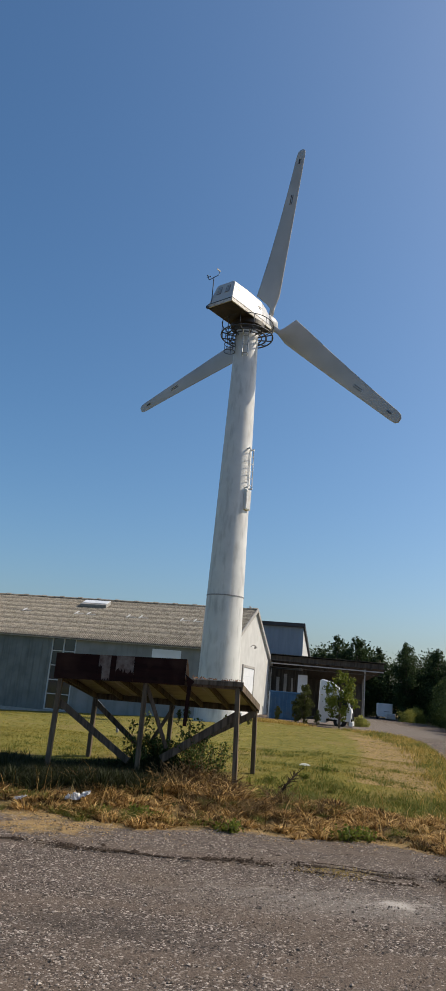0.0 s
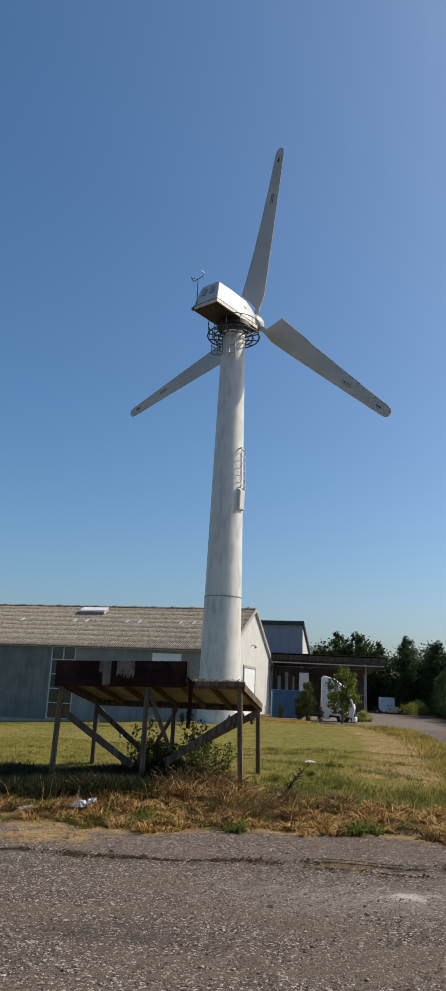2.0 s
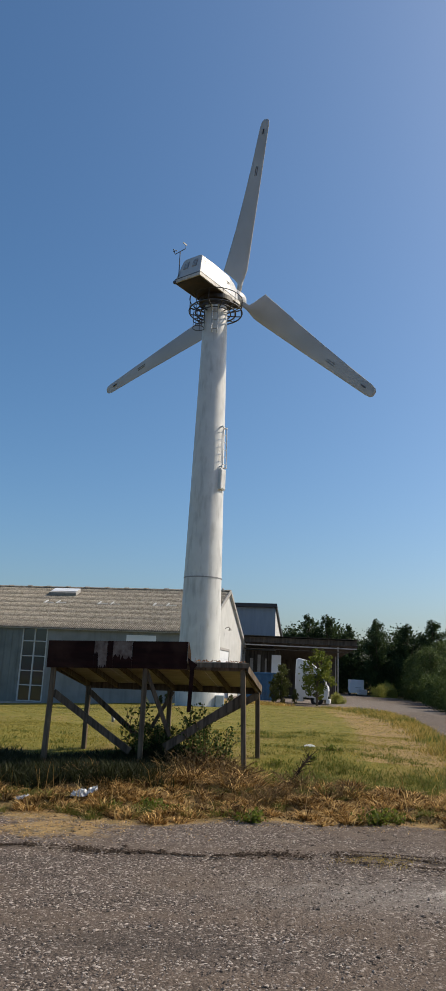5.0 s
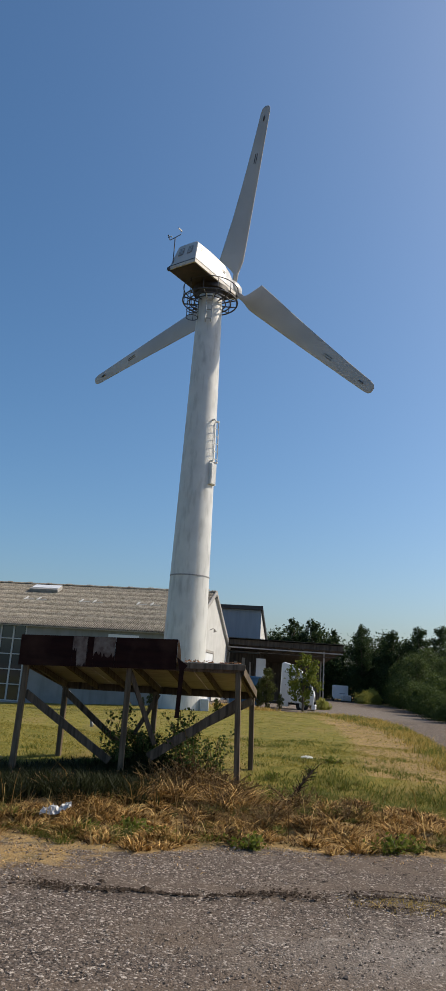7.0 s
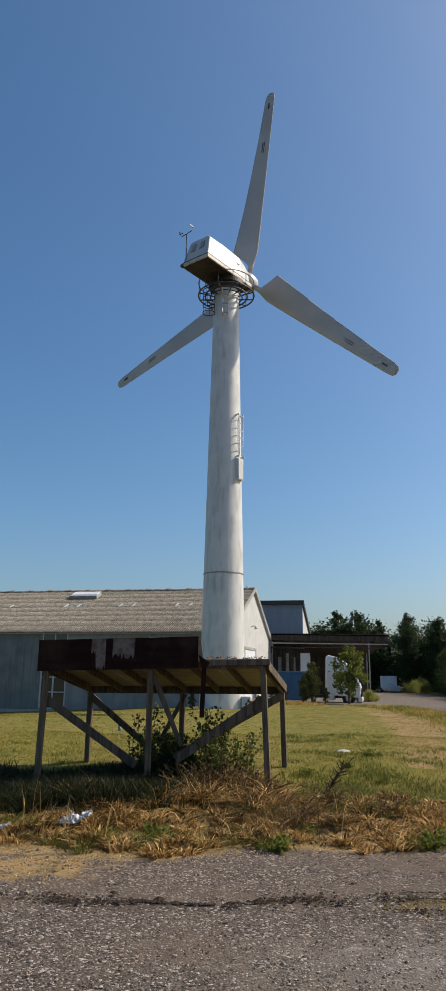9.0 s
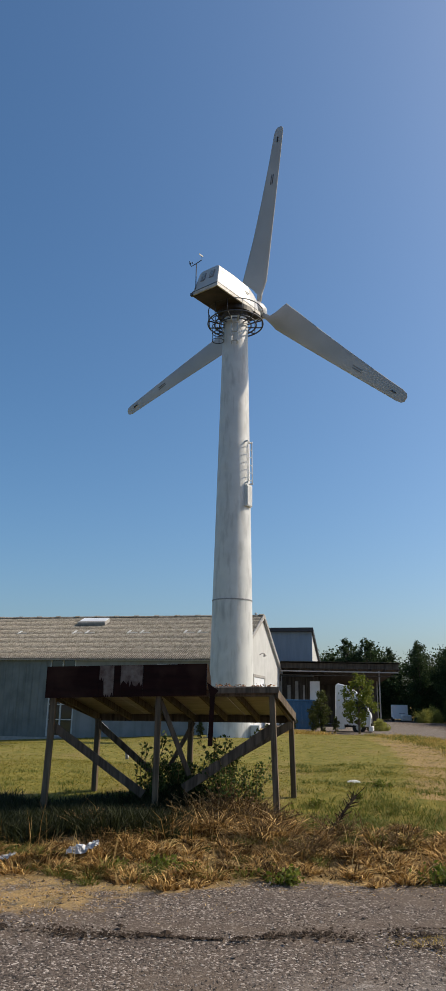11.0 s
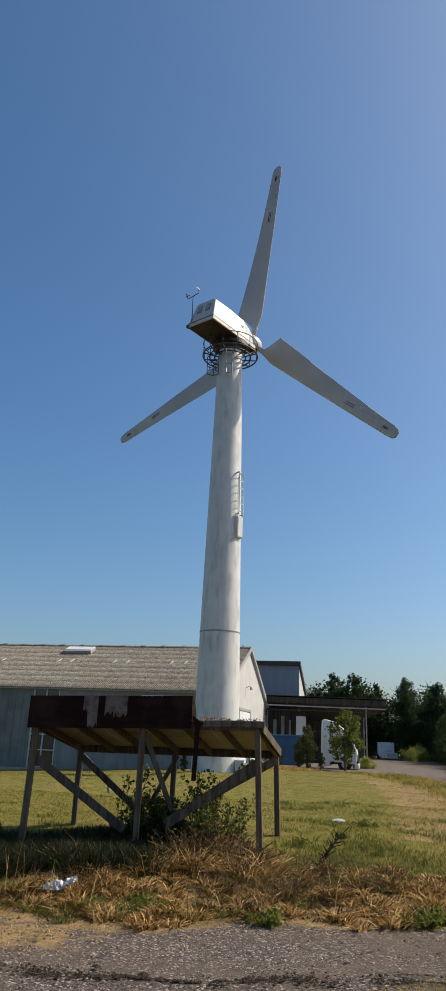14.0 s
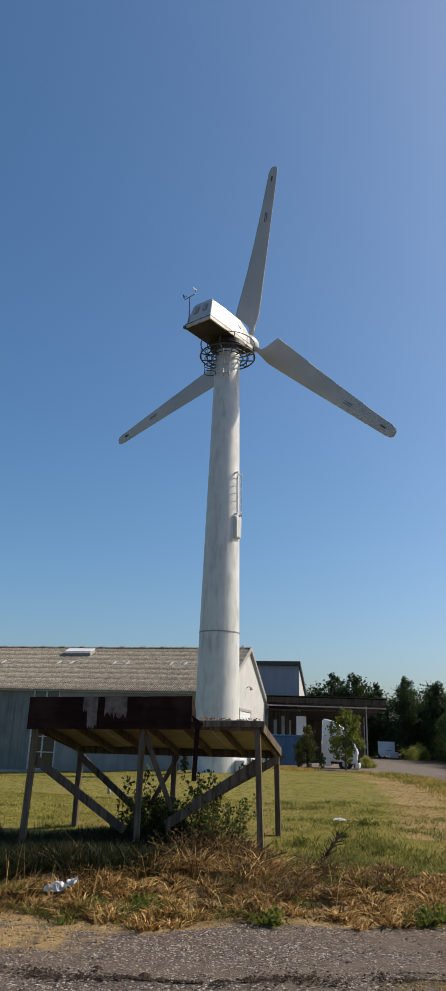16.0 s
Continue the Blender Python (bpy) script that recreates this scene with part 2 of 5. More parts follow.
M_LEAF3 = leafy("bramble_leaf", (0.030, 0.050, 0.013), (0.060, 0.092, 0.022), (0.110, 0.145, 0.035))
M_LEAF4 = leafy("pale_shrub_leaf", (0.22, 0.24, 0.045), (0.33, 0.33, 0.075), (0.42, 0.40, 0.12))
M_LEAF5 = leafy("olive_leaf", (0.04, 0.05, 0.012), (0.07, 0.08, 0.02), (0.11, 0.12, 0.03))
M_LEAF6 = leafy("willow_leaf", (0.035, 0.056, 0.016), (0.068, 0.098, 0.028), (0.115, 0.150, 0.045))
M_STRAW = leafy("straw_blade", (0.085, 0.042, 0.012), (0.34, 0.195, 0.058), (0.86, 0.60, 0.25), 0.7, 0.3)
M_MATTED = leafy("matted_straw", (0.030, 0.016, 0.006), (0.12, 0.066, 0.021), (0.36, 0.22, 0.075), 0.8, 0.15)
M_GREENBLADE = leafy("green_blade", (0.085, 0.11, 0.018), (0.14, 0.155, 0.03), (0.25, 0.225, 0.06), 0.6, 0.4)
M_LAWN = leafy("lawn_blade", (0.108, 0.110, 0.014), (0.215, 0.190, 0.028), (0.42, 0.32, 0.075), 0.65, 0.4)
# grass green darkened in the colour to stand in for the platform's shade
M_SHADEGRASS = leafy("shade_dark_green", (0.012, 0.015, 0.006), (0.024, 0.030, 0.010), (0.052, 0.055, 0.018), 0.6, 0.3)
M_DRYLAWN = leafy("dry_lawn_blade", (0.20, 0.148, 0.028), (0.39, 0.275, 0.065), (0.60, 0.43, 0.145), 0.7, 0.35)
M_DEADSTALK = leafy("dead_stalk", (0.085, 0.052, 0.024), (0.18, 0.115, 0.05), (0.30, 0.205, 0.09), 0.8, 0.2)
M_STONE = leafy("loose_stone", (0.045, 0.038, 0.033), (0.18, 0.145, 0.120), (0.50, 0.425, 0.36), 0.9, 0.0)
M_SOIL = surface("dark_soil", (0.026, 0.017, 0.011), (0.058, 0.040, 0.027), 9, 0.95, 0.6, 30)
M_FLOWER = surface("umbel_white", (0.65, 0.65, 0.58), (0.75, 0.75, 0.68), 9, 0.7, 0.1, 30)


# ---------- mesh helpers ----------
def thing(name, label, category, at=(0, 0, 0), group="", kind=""):
    e = new(name)
    e.empty_display_size = 0.3
    e.location = at
    return tagged(e, label, category, group, kind)


def part(name, bm, material, parent=None, label="", smooth=False):
    me = bpy.data.meshes.new(name)
    if smooth:
        for f in bm.faces:
            f.smooth = True
    bm.to_mesh(me)
    bm.free()
    me.materials.append(material)
    return attach(name, me, parent, label)


def attach(name, me, parent=None, label=""):
    ob = new(name, me)
    if parent:
        ob.parent = parent
        inv = parent.matrix_basis.inverted()
        if parent.parent:
            inv = inv @ parent.matrix_parent_inverse.inverted() @ parent.parent.matrix_basis.inverted()
        ob.matrix_parent_inverse = inv
    return tagged(ob, label) if label else ob


def box(bm, lo, hi, m=None, bevel=0.0):
    """A box between two corners, turned by m."""
    c = [(a + b) / 2 for a, b in zip(lo, hi)]
    s = [abs(b - a) for a, b in zip(lo, hi)]
    r = bmesh.ops.create_cube(bm, size=1.0, matrix=(m or Matrix()) @ Matrix.Translation(c) @ Matrix.Diagonal((*s, 1)))
    if bevel:
        edges = list({e for v in r["verts"] for e in v.link_edges})
        bmesh.ops.bevel(bm, geom=edges, offset=bevel, segments=2, affect="EDGES", profile=0.5)
    return bm


def frame_along(p0, p1, up=(0, 0, 1)):
    p0, p1 = Vector(p0), Vector(p1)
    z = (p1 - p0).normalized()
    x = Vector(up).cross(z)
    if x.length < 1e-3:
        x = Vector((1, 0, 0)).cross(z) if abs(z.x) < 0.9 else Vector((0, 1, 0)).cross(z)
    x.normalize()
    y = z.cross(x)
    m = Matrix((x, y, z)).transposed().to_4x4()
    m.translation = p0
    return m, (p1 - p0).length


def beam(bm, p0, p1, w, h, bevel=0.006, turn=0.0):
    """A squared timber from p0 to p1; w across, h upwards; turn: degrees about its length."""
    m, ln = frame_along(p0, p1)
    m = m @ Matrix.Rotation(radians(turn), 4, "Z")
    return box(bm, (-w / 2, -h / 2, 0), (w / 2, h / 2, ln), m, bevel)


def cone(bm, p0, p1, r0, r1, seg=24, caps=True):
    m, ln = frame_along(p0, p1)
    bmesh.ops.create_cone(bm, cap_ends=caps, segments=seg, radius1=r0, radius2=r1, depth=ln, matrix=m @ Matrix.Translation((0, 0, ln / 2)))
    return bm


def tube(bm, pts, r, seg=8, closed=False):
    """A round bar along points."""
    pts = [Vector(p) for p in pts]
    k = len(pts)
    rings = []
    for i, p in enumerate(pts):
        a = pts[(i - 1) % k] if (i or closed) else p
        b = pts[(i + 1) % k] if (i < k - 1 or closed) else p
        m, _ = frame_along(a, b)
        m.translation = p
        rings.append([bm.verts.new(m @ Vector((r * math.cos(2 * math.pi * j / seg), r * math.sin(2 * math.pi * j / seg), 0))) for j in range(seg)])
    for i in range(k if closed else k - 1):
        a, b = rings[i], rings[(i + 1) % k]
        for j in range(seg):
            bm.faces.new((a[j], a[(j + 1) % seg], b[(j + 1) % seg], b[j]))
    if not closed:
        bm.faces.new(rings[0][::-1])
        bm.faces.new(rings[-1])
    return bm


def loft(bm, sections, cap=True):
    rings = [[bm.verts.new(p) for p in s] for s in sections]
    k = len(rings[0])
    for a, b in zip(rings, rings[1:]):
        for j in range(k):
            bm.faces.new((a[j], a[(j + 1) % k], b[(j + 1) % k], b[j]))
    if cap:
        bm.faces.new(rings[0][::-1])
        bm.faces.new(rings[-1])
    bmesh.ops.recalc_face_normals(bm, faces=bm.faces)
    return bm


def blades_mesh(name, roots, heights, widths, lean, material, seed=1, curl=0.5, heading=None):
    """Many bent grass blades as one mesh: each a strip of two quads and a tip."""
    rng = np.random.RandomState(seed)
    k = len(roots)
    ang = rng.uniform(0, 2 * np.pi, k)
    side = np.stack([np.cos(ang), np.sin(ang), np.zeros(k)], 1)
    la = rng.uniform(0, 2 * np.pi, k) if heading is None else heading
    ln = rng.uniform(0.1, 1.0, k) * lean * heights
    out = np.stack([np.cos(la), np.sin(la), np.zeros(k)], 1) * ln[:, None]
    up = np.zeros((k, 3))
    up[:, 2] = heights
    w = (side * widths[:, None]) / 2
    a = roots
    mid = roots + up * 0.55 + out * 0.4
    top = roots + up * (1 - curl * 0.3 * (ln / np.maximum(heights, 1e-6)))[:, None] + out * 1.2
    v = np.stack([a - w, a + w, mid - w * 0.8, mid + w * 0.8, top], 1).reshape(-1, 3)
    base = np.arange(k) * 5
    quads = np.stack([base, base + 1, base + 3, base + 2], 1)
    tris = np.stack([base + 2, base + 3, base + 4], 1)
    me = bpy.data.meshes.new(name)
    me.from_pydata(v.tolist(), [], quads.tolist() + tris.tolist())
    me.materials.append(material)
    return me


def leaves_mesh(name, centres, size, material, seed=1, flat=0.0):
    """Many small folded leaves as one mesh."""
    rng = np.random.RandomState(seed)
    k = len(centres)
    a = rng.normal(size=(k, 3))
    a[:, 2] *= 1 - flat
    a /= np.linalg.norm(a, axis=1)[:, None] + 1e-9
    b = rng.normal(size=(k, 3))
    b = np.cross(a, b)
    b /= np.linalg.norm(b, axis=1)[:, None] + 1e-9
    c = np.cross(a, b)
    s = (size * rng.uniform(0.6, 1.35, k))[:, None]
    v = np.stack([centres - a * s * 0.5, centres + b * s * 0.3 + c * s * 0.08, centres + a * s * 0.5, centres - b * s * 0.3 + c * s * 0.08], 1).reshape(-1, 3)
    i = np.arange(k) * 4
    me = bpy.data.meshes.new(name)
    me.from_pydata(v.tolist(), [], np.concatenate([np.stack([i, i + 1, i + 2], 1), np.stack([i, i + 2, i + 3], 1)]).tolist())
    me.materials.append(material)
    return me


def smooth(a, b, x):
    t = np.clip((x - a) / (b - a), 0, 1)
    return t * t * (3 - 2 * t)


def verge_edge(x):
    """Where the yard ends and the verge begins."""
    return 13.25 + 0.25 * np.sin(x * 0.9) + 0.15 * np.sin(x * 2.3 + 1) - 0.05 * x * (x > 0) + 0.12 * np.maximum(-x - 2.5, 0)


def track_edge(y):
    """Left edge of the farm track, far side of the lawn."""
    return np.interp(y, [18, 22, 27, 32, 36, 41, 46, 50, 54, 58, 62, 70], [6.6, 7.4, 8.6, 9.8, 10.6, 11.3, 11.2, 10.7, 9.8, 8.4, 6.9, 5.4])


def mown_edge(y):
    """Where the mown lawn meets the tall grass beside the track."""
    return np.interp(y, [14, 20.5, 22.4, 28, 35.4, 40.6, 46, 52], [4.3, 5.5, 6.1, 7.3, 8.6, 8.7, 9.0, 9.0])


def ground_z(x, y):
    x, y = np.asarray(x, float), np.asarray(y, float)
    e = verge_edge(x)
    rise = 0.10 * smooth(e - 0.2, e + 2.0, y) + 0.38 * smooth(16.6, 19.4, y)
    far = np.clip(-0.08 + 0.048 * x, -1.05, 0.08)
    z = rise + (far - 0.48) * smooth(28 + 14 * smooth(-4, 0, x), 60, y)
    z = z + 0.30 * np.exp(-(((x + 1.0) / 1.15) ** 2 + ((y - 17.5) / 0.85) ** 2)) + 0.08 * np.exp(-(((x + 0.3) / 3.5) ** 2 + ((y - 15.4) / 0.9) ** 2))
    bumps = 0.05 * np.sin(x * 1.3 + 0.7 * y) * np.sin(y * 0.9) * smooth(e, e + 1.5, y) * (1 - smooth(40, 90, y))
    bumps = bumps + 0.065 * np.sin(x * 6.1 + 2.0 * np.sin(y * 3.3)) * np.sin(y * 6.7 + 1.6 * np.sin(x * 3.7)) * smooth(e + 0.1, e + 0.7, y) * (1 - smooth(e + 2.6, e + 3.8, y))
    tr = smooth(-0.5, 0.8, x - track_edge(y)) * smooth(18, 24, y)
    return (z + bumps) * (1 - tr) + tr * np.minimum(z, 0.02 + 0.1 * smooth(24, 40, y) - 0.1 * smooth(50, 60, y))


# ---------- ground ----------
def build_ground():
    xs = np.concatenate([-np.geomspace(2500, 9, 26), np.arange(-8.5, 8.6, 0.14), np.arange(9, 24, 0.5), np.geomspace(25, 2500, 24)])
    ys = np.concatenate([-np.geomspace(2500, 8, 18), np.arange(-6, 4, 1.0), np.arange(4, 19, 0.14), np.arange(19, 62, 0.5), np.geomspace(62.5, 2500, 34)])
    gx, gy = np.meshgrid(xs, ys)
    x, y = gx.ravel(), gy.ravel()
    z = ground_z(x, y)
    rng = np.random.RandomState(4)
    near = (y > 3) & (y < 20) & (np.abs(x) < 9)
    z = z + near * rng.normal(0, 0.006, len(z))
    # churned ridge of dirt across the yard
    line = 10.95 + 0.1 * np.sin(x * 1.7) + 0.05 * np.sin(x * 4.1) - 0.03 * x
    ridge = np.exp(-((y - line) / 0.11) ** 2) * (0.5 + 0.5 * np.sin(x * 3.7 + 1.2 * np.sin(x * 1.9))) * (np.abs(x) < 7)
    z = z + 0.03 * ridge
    w, h = len(xs), len(ys)
    i = (np.arange(h - 1)[:, None] * w + np.arange(w - 1)[None, :]).ravel()
    me = bpy.data.meshes.new("ground")
    me.from_pydata(np.stack([x, y, z], 1).tolist(), [], np.stack([i, i + 1, i + w + 1, i + w], 1).tolist())
    me.materials.append(M_GROUND)
    me.polygons.foreach_set("use_smooth", [True] * len(me.polygons))
    e = verge_edge(x)
    tr = smooth(-0.8, 0.8, x - track_edge(y)) * smooth(17, 22, y) * (1 - smooth(19, 24, x - 0.03 * y))
    yard = np.maximum(1 - smooth(e - 0.5, e + 0.3, y), tr)
    yard = np.maximum(yard, smooth(59, 63, y) * (x > 3.5) * (x < 26))
    left = np.exp(-(((x + 2.7) / 1.2) ** 2 + ((y - 12.35) / 0.8) ** 2))
    dry = (1 - smooth(e + 1.5, e + 4.5, y)) + 0.85 * smooth(-2.4, -0.9, x - mown_edge(y)) * (1 - smooth(0.3, 0.9, x - mown_edge(y))) * (y > 18.5) * (1 - 0.5 * smooth(36, 44, y)) + 0.55 * smooth(53, 57, y) * (x > 2) + 0.5 * np.exp(-(((x - 1.6) / 1.6) ** 2 + ((y - 23.5) / 1.6) ** 2)) + left
    zones = {"gravel": yard - 0.72 * left, "dry": np.clip(dry, 0, 1), "dirt": 0.8 * ridge - 0.1,
             "chalk": 0.72 * np.exp(-(((x - 2.35) / 0.65) ** 2 + ((y - 9.5) / 0.24) ** 2)) + 0.55 * np.exp(-(((x - 2.75) / 0.4) ** 2 + ((y - 9.95) / 0.12) ** 2)) + 0.45 * np.exp(-(((x - 0.75) / 0.3) ** 2 + ((y - 9.75) / 0.12) ** 2)),
             "dust": 0.75 * smooth(2.0, 4.0, x - track_edge(y)) * smooth(48, 60, y) * (1 - smooth(20, 23, x)) + np.exp(-(((x - 2.0) / 2.2) ** 2 + ((y - 9.4) / 0.75) ** 2))}
    for name, val in zones.items():
        me.attributes.new(name, "FLOAT", "POINT").data.foreach_set("value", val.astype(np.float32))
    ob = new("ground", me)
    tagged(ob, "gravel yard, dry grass verge and mown lawn with a farm track", "ground", kind="structure")


build_ground()

# ---------- wind turbine ----------
AX = Vector((0.30, 43.1, 0.0))                      # tower axis
YAW = radians(39.1)                                 # heading of the rotor, from +y towards +x
A = Vector((math.sin(YAW), math.cos(YAW), 0))
E = Vector((math.cos(YAW), -math.sin(YAW), 0))
UP = Vector((0, 0, 1))
TILT = radians(5)
A2 = A * math.cos(TILT) + UP * math.sin(TILT)
Z2 = UP * math.cos(TILT) - A * math.sin(TILT)
HUB = AX + UP * 26.79 + A2 * 2.36
ROTOR = radians(12.0)


def nac(a, e, z):
    return AX + A * a + E * e + UP * z


def tower_radius(z):
    return 1.265 - 0.0201 * z


def polar(r, ang, z):
    return AX + Vector((r * math.cos(ang), r * math.sin(ang), z))


def build_turbine():
    t = thing("wind_turbine", "white three-bladed wind turbine on a stained tubular steel tower", "wind turbine", (AX.x, AX.y, 0.2))

    def shell(z0, z1, rows=10):
        bm = bmesh.new()
        rings = []
        for i in range(rows + 1):
            z = z0 + (z1 - z0) * i / rows
            rings.append([polar(tower_radius(z), 2 * math.pi * k / 56, z) for k in range(56)])
        return loft(bm, rings, False)

    part("lower_tower_section", shell(0.05, 7.66), M_TOWER, t, smooth=True)
    part("upper_tower_section", shell(7.70, 25.3, 24), M_TOWER, t, "white painted steel with long grey streaks", smooth=True)
    bm = bmesh.new()
    loft(bm, [[polar(tower_radius(7.68) + d, 2 * math.pi * k / 56, z) for k in range(56)] for z, d in ((7.645, 0.0), (7.65, 0.022), (7.71, 0.022), (7.715, 0.0))])
    part("flange", bm, M_GREY, t)
    bm = bmesh.new()
    cone(bm, AX + UP * -0.1, AX + UP * 0.42, 1.55, 1.5, 48)
    part("foundation", bm, M_TRIM, t, "weathered concrete ring")
    # yaw bearing and bed frame
    bm = bmesh.new()
    cone(bm, AX + UP * 25.25, AX + UP * 25.52, 0.84, 0.9, 40)
    cone(bm, AX + UP * 25.52, AX + UP * 25.82, 1.12, 1.12, 40)
    part("yaw_bearing", bm, M_GREASE, t, "oily dark bearing ring")
    m = Matrix((E, A, UP)).transposed().to_4x4()
    m.translation = AX
    bm = box(bmesh.new(), (-0.93, -3.02, 25.80), (0.93, 1.45, 25.838), m, 0.03)
    part("bed_frame", bm, M_GREASE, t, "rust-streaked steel bed frame")
    bm = bmesh.new()
    box(bm, (-1.0, -3.08, 25.842), (1.0, 1.3, 26.068), m, 0.02)
    part("sill", bm, M_RUSTYWHITE, t, "cream sill streaked with rust")
    part("seam", box(bmesh.new(), (-0.992, -3.074, 26.07), (0.992, 1.25, 26.118), m), M_BLACK, t, "dark rubber seam under the cover")
    # cover: raked at the back, narrower towards the top, falling to the hub
    def sect(a, wb, wt, z0, z1, da):
        ch = 0.14
        pts = [(a, -wb, z0), (a, wb, z0), (a + da * 0.85, wt + 0.03, z1 - ch), (a + da, wt - ch, z1), (a + da, -wt + ch, z1), (a + da * 0.85, -wt - 0.03, z1 - ch)]
        return [nac(*p) for p in pts]
    bm = bmesh.new()
    loft(bm, [sect(-3.05, 0.97, 0.72, 26.12, 27.66, 0.48), sect(-1.5, 0.97, 0.74, 26.12, 27.70, 0.2), sect(0.3, 0.95, 0.72, 26.12, 27.66, 0.0), sect(1.0, 0.85, 0.62, 26.2, 27.52, 0.0), sect(1.6, 0.62, 0.48, 26.42, 27.36, 0.0)])
    nc = part("nacelle", bm, M_GRP, t, "white fibreglass nacelle cover with rust streaks")
    bv = nc.modifiers.new("round", "BEVEL")
    bv.width, bv.segments, bv.limit_method, bv.angle_limit = 0.07, 3, "ANGLE", radians(15)
    # rear vents
    for e0 in (-0.5, 0.17):
        bm = bmesh.new()
        fr = []
        for (da, e, z) in ((0, e0, 26.75), (0, e0 + 0.36, 26.75), (0, e0 + 0.34, 27.3), (0, e0 + 0.02, 27.3)):
            a = -3.05 + 0.48 * 0.85 * (z - 26.12) / 1.4
            fr.append((a, e, z))
        loft(bm, [[nac(a - 0.03, e, z) for a, e, z in fr], [nac(a + 0.05, e, z) for a, e, z in fr]])
        v = part("vent", bm, M_GREY, nc, "grey louvred vent")
        for k in range(4):
            z = 26.83 + k * 0.12
            a = -3.05 + 0.41 * (z - 26.12) / 1.4
            bm = bmesh.new()
            beam(bm, nac(a - 0.045, e0 + 0.04, z), nac(a - 0.045, e0 + 0.32, z), 0.02, 0.05, 0)
            part("louvre", bm, M_GALV, v)
    # faded side marks
    for a0, a1, z0, z1 in ((-2.55, -1.75, 27.16, 27.21), (-2.5, -1.9, 27.02, 27.06), (-0.1, 0.25, 26.95, 27.0), (-0.05, 0.2, 26.83, 26.87)):
        bm = bmesh.new()
        def sidept(a, z, o):
            return nac(a, 0.972 - 0.215 * (z - 26.12) / 1.4 + o, z)
        loft(bm, [[sidept(a0, z0, 0.012), sidept(a1, z0, 0.012), sidept(a1, z1, 0.012), sidept(a0, z1, 0.012)], [sidept(a0, z0, -0.03), sidept(a1, z0, -0.03), sidept(a1, z1, -0.03), sidept(a0, z1, -0.03)]])
        part("faded_mark", bm, M_GREY, nc, "faded grey lettering bar")
    # hub and spinner
    def ring(d, r, k=28):
        return [HUB + A2 * d + (E * math.cos(2 * math.pi * j / k) + Z2 * math.sin(2 * math.pi * j / k)) * r for j in range(k)]
    bm = bmesh.new()
    loft(bm, [ring(-0.75, 0.46), ring(-0.45, 0.58), ring(0.0, 0.6), ring(0.35, 0.52), ring(0.62, 0.34), ring(0.75, 0.1)])
    hub = part("hub", bm, M_GRP, t, "white rounded spinner", smooth=True)
    # blades
    def airfoil(chord, thick, k=14):
        pts = []
        for j in range(k):
            u = j / k
            s = 2 * math.pi * u
            cx = 0.5 + 0.5 * math.cos(s)
            th = 1.6 * (0.2969 * math.sqrt(max(cx, 0)) - 0.126 * cx - 0.3516 * cx ** 2 + 0.2843 * cx ** 3 - 0.1015 * cx ** 4) * 3.1
            pts.append((cx, (1 if s < math.pi else -1) * th * thick))
        return [((p[0]) * chord, p[1] * chord) for p in pts]
    bm = bmesh.new()
    # stations: radius, leading-edge offset, chord, thickness share, twist
    st = ((0.55, 0.17, 0.34, 0.9, 0), (1.15, 0.18, 0.36, 0.85, 8), (1.45, 0.26, 0.75, 0.34, 14), (2.05, 0.40, 1.78, 0.15, 12), (3.2, 0.40, 1.66, 0.13, 9), (5.0, 0.38, 1.43, 0.12, 6), (7.5, 0.35, 1.16, 0.11, 4), (10.0, 0.31, 0.92, 0.10, 2), (12.35, 0.27, 0.73, 0.09, 1), (12.7, 0.22, 0.60, 0.08, 1), (12.85, 0.08, 0.30, 0.08, 1))
    rows = []
    for r, le, ch, th, tw in st:
        c, s = math.cos(radians(tw)), math.sin(radians(tw))
        rows.append([Vector(((le - px) * c - py * s, (le - px) * s + py * c, r)) for px, py in airfoil(ch, th)])
    loft(bm, rows)
    blade_me = None
    for k in range(3):
        an = ROTOR + k * 2 * math.pi / 3
        rad = E * math.sin(an) + Z2 * math.cos(an)
        tan = E * math.cos(an) - Z2 * math.sin(an)
        bmx = Matrix((tan, A2, rad)).transposed().to_4x4()
        bmx.translation = HUB
        cp = bm.copy()
        cp.transform(bmx)
        bl = part("blade", cp, M_BLADE, t, "off-white tapered fibreglass blade", smooth=True)
        for r0, r1, w0 in ((8.75, 9.45, 0.13), (11.75, 12.1, 0.05)):
            q = bmesh.new()
            for off in ((-0.012, 0.012), (-0.012 - w0, 0.012 - w0)):
                box(q, (-0.06 + off[0], -0.085, r0), (-0.06 + off[1], -0.03, r1), bmx)
            part("blade_mark", q, M_RAIL, bl, "dark painted bars")
    bm.free()
    # walkway rings round the tower head
    def circle(r, z, k=40):
        return [polar(r, 2 * math.pi * j / k, z) for j in range(k)]
    for r, z, w in ((1.72, 25.82, 0.030), (1.72, 24.98, 0.045), (1.30, 24.92, 0.045), (0.98, 24.88, 0.04)):
        part("rail_ring", tube(bmesh.new(), circle(r, z), w, 8, True), M_RAIL, t, smooth=True)
    for k in range(12):
        an = 2 * math.pi * (k + 0.4) / 12
        part("stanchion", tube(bmesh.new(), [polar(1.72, an, 24.98), polar(1.72, an, 25.82)], 0.022, 8), M_RAIL, t, smooth=True)
        part("spoke", tube(bmesh.new(), [polar(0.76, an, 24.85), polar(1.72, an, 24.98)], 0.042, 8), M_RAIL, t, smooth=True)
